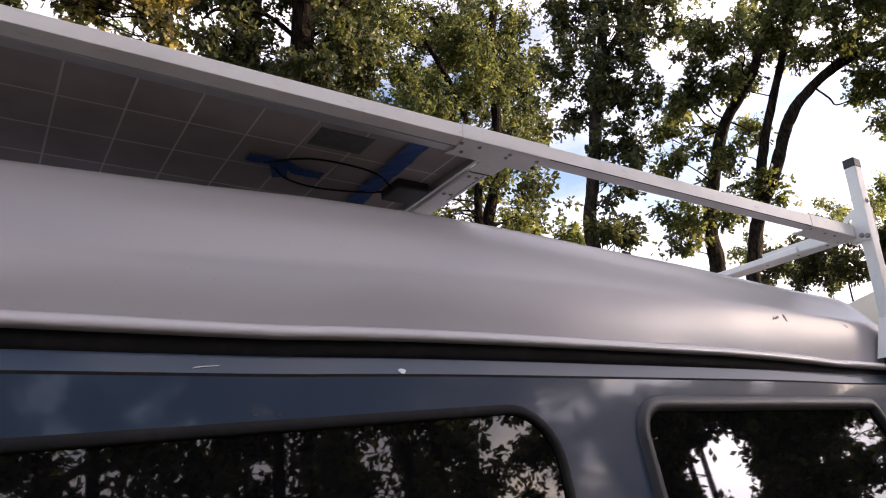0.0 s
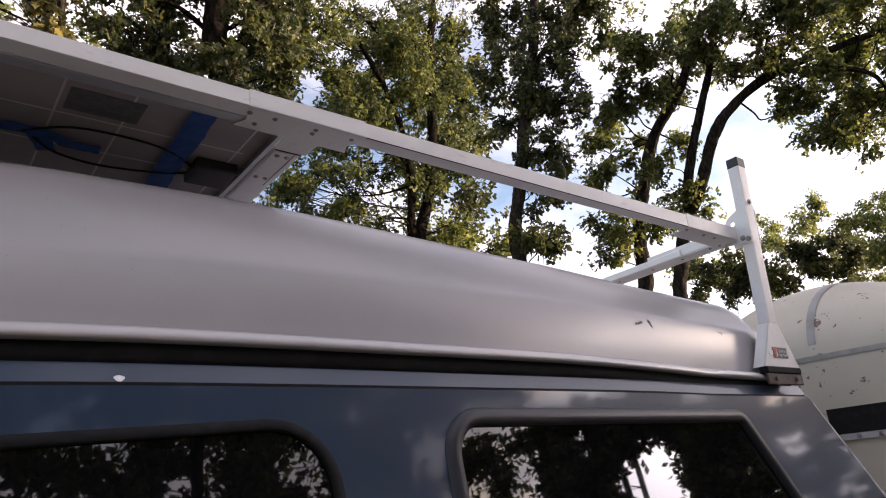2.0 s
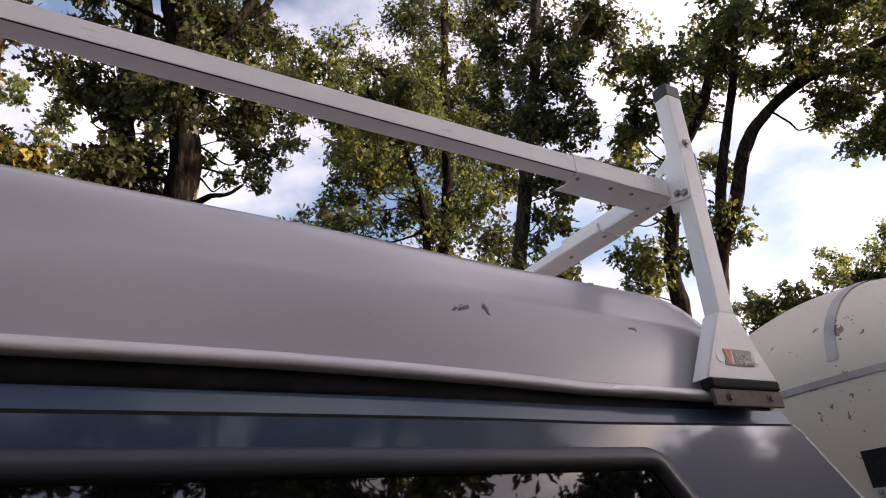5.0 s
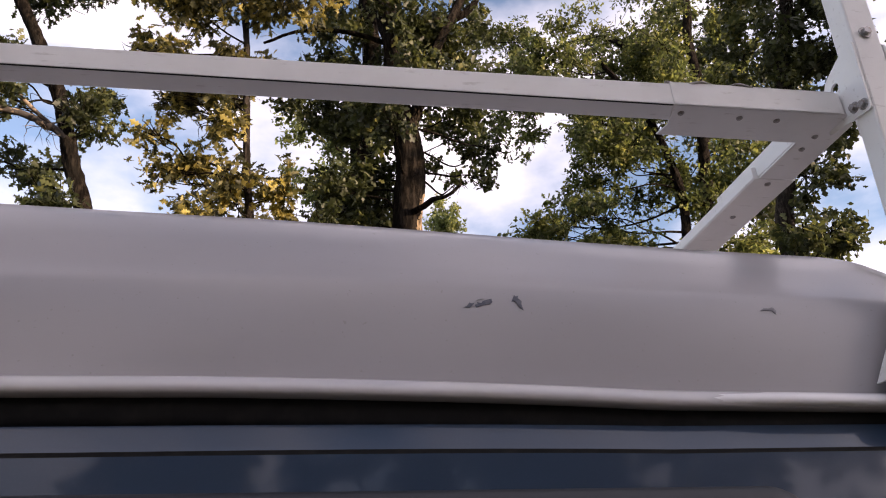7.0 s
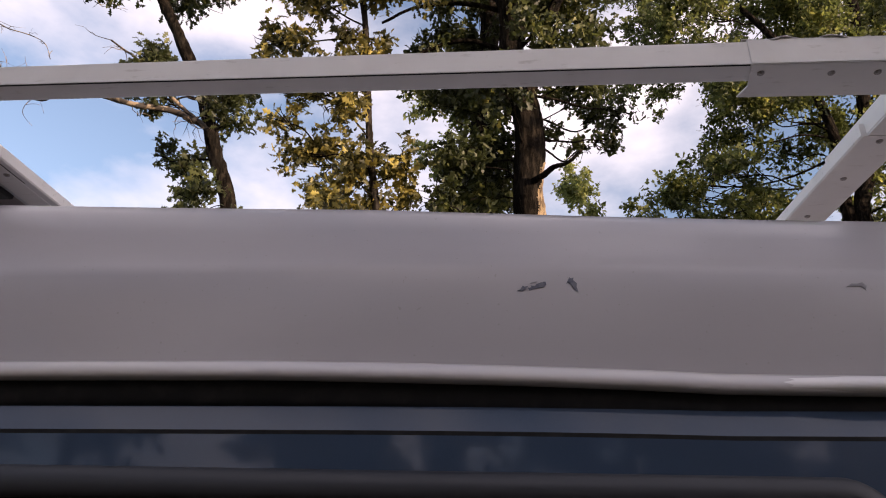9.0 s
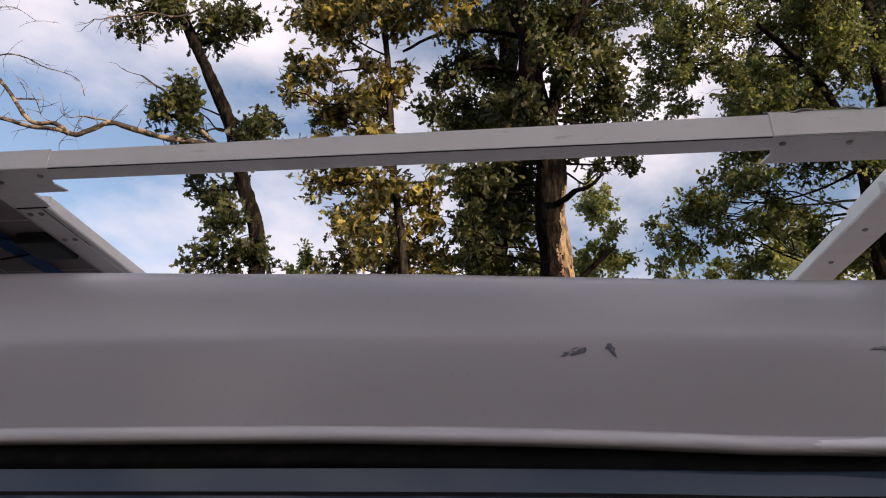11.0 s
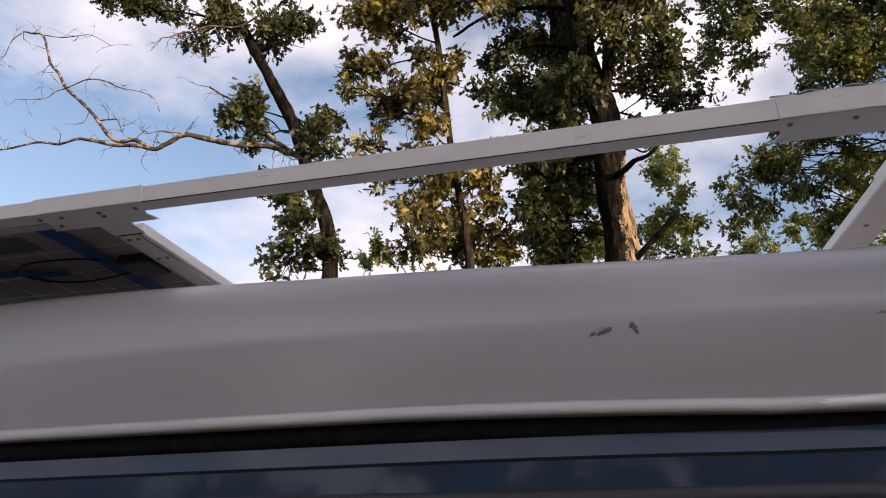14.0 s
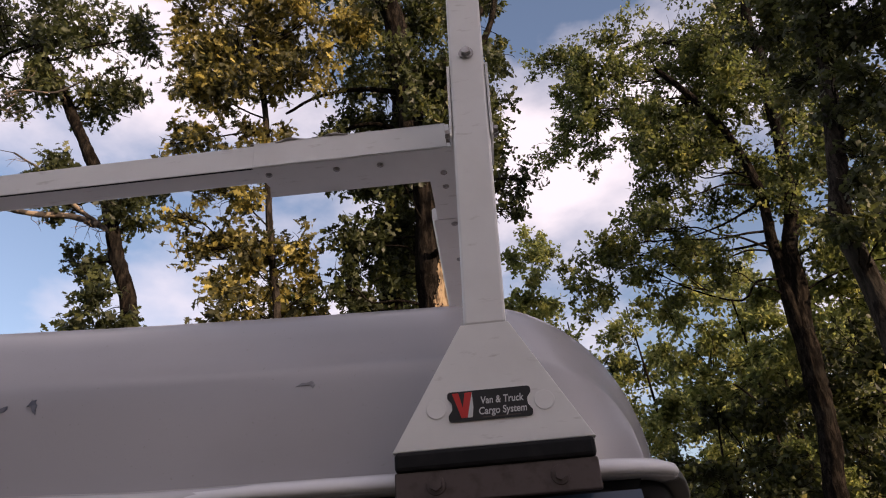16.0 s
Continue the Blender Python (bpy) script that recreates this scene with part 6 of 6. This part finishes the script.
tree((-4.3, 14.7),
     [([(-4.32, 14.7, -0.1), (-4.32, 14.7, 5.09), (-4.54, 14.58, 9.94)], 0.098, 0.028),
      ([(-0.93, 13.12, -0.1), (-0.93, 13.12, 5.83), (-1.13, 12.97, 11.21)], 0.098, 0.028),
      ([(2.29, 14.75, -0.1), (2.29, 14.75, 5.26), (2.11, 14.63, 10.2)], 0.098, 0.028)],
     [(-4.72, 15.7, 10.2, 0.53), (-1.24, 14.99, 9.62, 0.85), (1.7, 15.42, 10.47, 0.6), (1.66, 15.91, 9.06, 0.67), (6.1, 14.31, 8.49, 0.66), (-5.99, 15.16, 8.92, 0.32), (-6.49, 15.56, 8.85, 0.31), (-5.13, 14.17, 8.16, 0.27),
      (-2.8, 15.98, 9.1, 0.74), (0.24, 16.27, 9.22, 0.76), (-1.99, 12.68, 10.34, 0.62), (-1.22, 11.77, 10.35, 0.59), (-0.7, 13.07, 10.14, 0.55), (-1.49, 12.83, 9.82, 0.53), (-2.11, 10.89, 10.14, 0.49), (-0.16, 12.46, 11.51, 0.56),
      (1.27, 12.88, 9.75, 0.34), (1.6, 12.99, 9.59, 0.25)],
     0.1, 24.4, BRIGHT, 41,
     'distant light green trees behind the oaks', 0, far=True)
tree((5.2, 12.2),
     [([(5.18, 12.19, -0.1), (5.18, 12.19, 5.43), (5.05, 12.07, 10.32)], 0.088, 0.025),
      ([(6.62, 11.04, -0.1), (6.62, 11.04, 5.0), (6.49, 10.93, 9.53)], 0.088, 0.025),
      ([(9.49, 16.2, -0.1), (9.49, 16.2, 4.33), (9.37, 16.11, 8.43)], 0.088, 0.025)],
     [(5.91, 10.7, 4.42, 0.75), (7.15, 12.57, 3.76, 0.99), (5.95, 9.15, 6.62, 0.71), (6.03, 7.87, 6.75, 0.71), (6.44, 9.3, 6.01, 0.78), (3.89, 18.86, 5.86, 1.47), (5.0, 17.38, 6.61, 1.4), (4.31, 15.5, 4.3, 1.5),
      (6.2, 16.34, 6.63, 1.36), (7.02, 18.52, 5.22, 1.84), (6.68, 13.74, 5.87, 1.33), (9.37, 19.44, 5.83, 2.0), (10.67, 18.2, 7.44, 1.8), (7.85, 13.62, 4.77, 1.47), (9.35, 19.11, 4.4, 2.12), (3.29, 15.64, 7.41, 0.85),
      (8.32, 17.75, 8.35, 1.38), (8.1, 13.69, 7.26, 1.12), (10.63, 17.15, 6.31, 2.05), (12.4, 17.68, 8.58, 1.86), (11.86, 19.27, 4.5, 2.26), (5.53, 7.8, 10.13, 0.8), (6.08, 7.96, 9.41, 0.79), (6.87, 7.73, 9.83, 0.83),
      (6.92, 8.61, 8.9, 0.78), (5.9, 8.63, 8.68, 0.69), (5.69, 8.84, 9.53, 0.66), (6.57, 9.38, 8.07, 0.71), (6.69, 9.25, 7.28, 0.69), (5.59, 9.32, 7.47, 0.58), (4.95, 7.93, 10.65, 0.65)],
     0.13, 9.9, GREEN, 42,
     'dark green trees deep in the wood', 0, far=True)
sunlit_scar(big_oak, 2.9, 4.75)

# trees on the near side of the van, mirrored in its windows and shading it
def shade_trees():
    rnd = random.Random(77)
    spots = [(12.6, -5.6, 4.7), (11.4, -7.0, 4.7), (10.2, -8.6, 4.6), (8.2, -10.0, 5.3), (6.4, -11.2, 5.4), (14.0, -7.6, 5.2), (12.4, -9.8, 5.2), (13.6, -4.4, 5.0), (14.4, -2.6, 5.0), (15.0, -0.8, 5.0),
             (4.4, -9.6, 8.6), (3.2, -8.2, 8.4), (1.2, -9.4, 8.2), (-1.2, -9.0, 8.6), (-3.4, -9.6, 7.6), (-6.2, -7.6, 8.4), (-8.6, -6.4, 8.4), (2.6, -11.0, 7.0)]
    for i, (x, y, h) in enumerate(spots):
        lean = rnd.uniform(-0.6, 0.6)
        stem = ((x, y, -0.1), (x + lean * 0.3, y, h * 0.4), (x + lean, y + 0.2, h * 0.95))
        cl = []
        for _ in range(34 if x < 6 else 18):
            z = rnd.uniform(0.14, 1.0) * h
            w = 1.5 * math.sin(math.pi * min(0.95, max(0.2, z / h))) + 0.5
            px, py, r = x + rnd.uniform(-w, w), y + rnd.uniform(-w, w), rnd.uniform(0.45, 0.8)
            # the sun breaks through one gap in the leaves
            if x > 6 and abs(0.545 * px + 0.839 * py + 0.95) < 1.1 and abs(z - 1.6 - 0.125 * (0.839 * px - 0.545 * py)) < 1.1:
                continue
            cl.append((round(px, 2), round(py, 2), round(z, 2), round(r, 2)))
        tree((x, y), [(stem, 0.16, 0.05)], cl, 0.18 if x < 6 else 0.17, 8 if x < 6 else 8.5, GREEN, 60 + i, "shady green oak on the open side of the van", 0)


shade_trees()



# undergrowth added out of view to block the low sun, with a gap through which it shines
def thicket():
    rnd = random.Random(5)
    cl = []
    for i in range(9):
        for j in range(9):
            s, z = -2.6 + i * 0.42 + rnd.uniform(-0.12, 0.12), 0.5 + j * 0.52 + rnd.uniform(-0.1, 0.1)
            if -1.5 < s < -0.4 and 2.6 < z < 3.7:
                continue
            if s > 0.0 and z > 3.9 and rnd.random() < 0.6:
                continue
            d = 12.2 + rnd.uniform(-0.5, 0.5)
            cl.append((round(d * 0.839 + s * 0.545, 2), round(-d * 0.545 + s * 0.839, 2), round(z, 2), round(rnd.uniform(0.34, 0.46), 2)))
    stems = [(((9.0, -7.9, -0.1), (9.1, -7.8, 2.0), (9.2, -7.9, 4.2)), 0.07, 0.02), (((10.1, -6.9, -0.1), (10.0, -6.8, 2.0), (10.1, -6.7, 4.3)), 0.07, 0.02)]
    tree((9.6, -7.4), stems, cl, 0.18, 36, GREEN, 90, "unseen dark green undergrowth added to keep the low sun off the van", 0, far=True)


thicket()
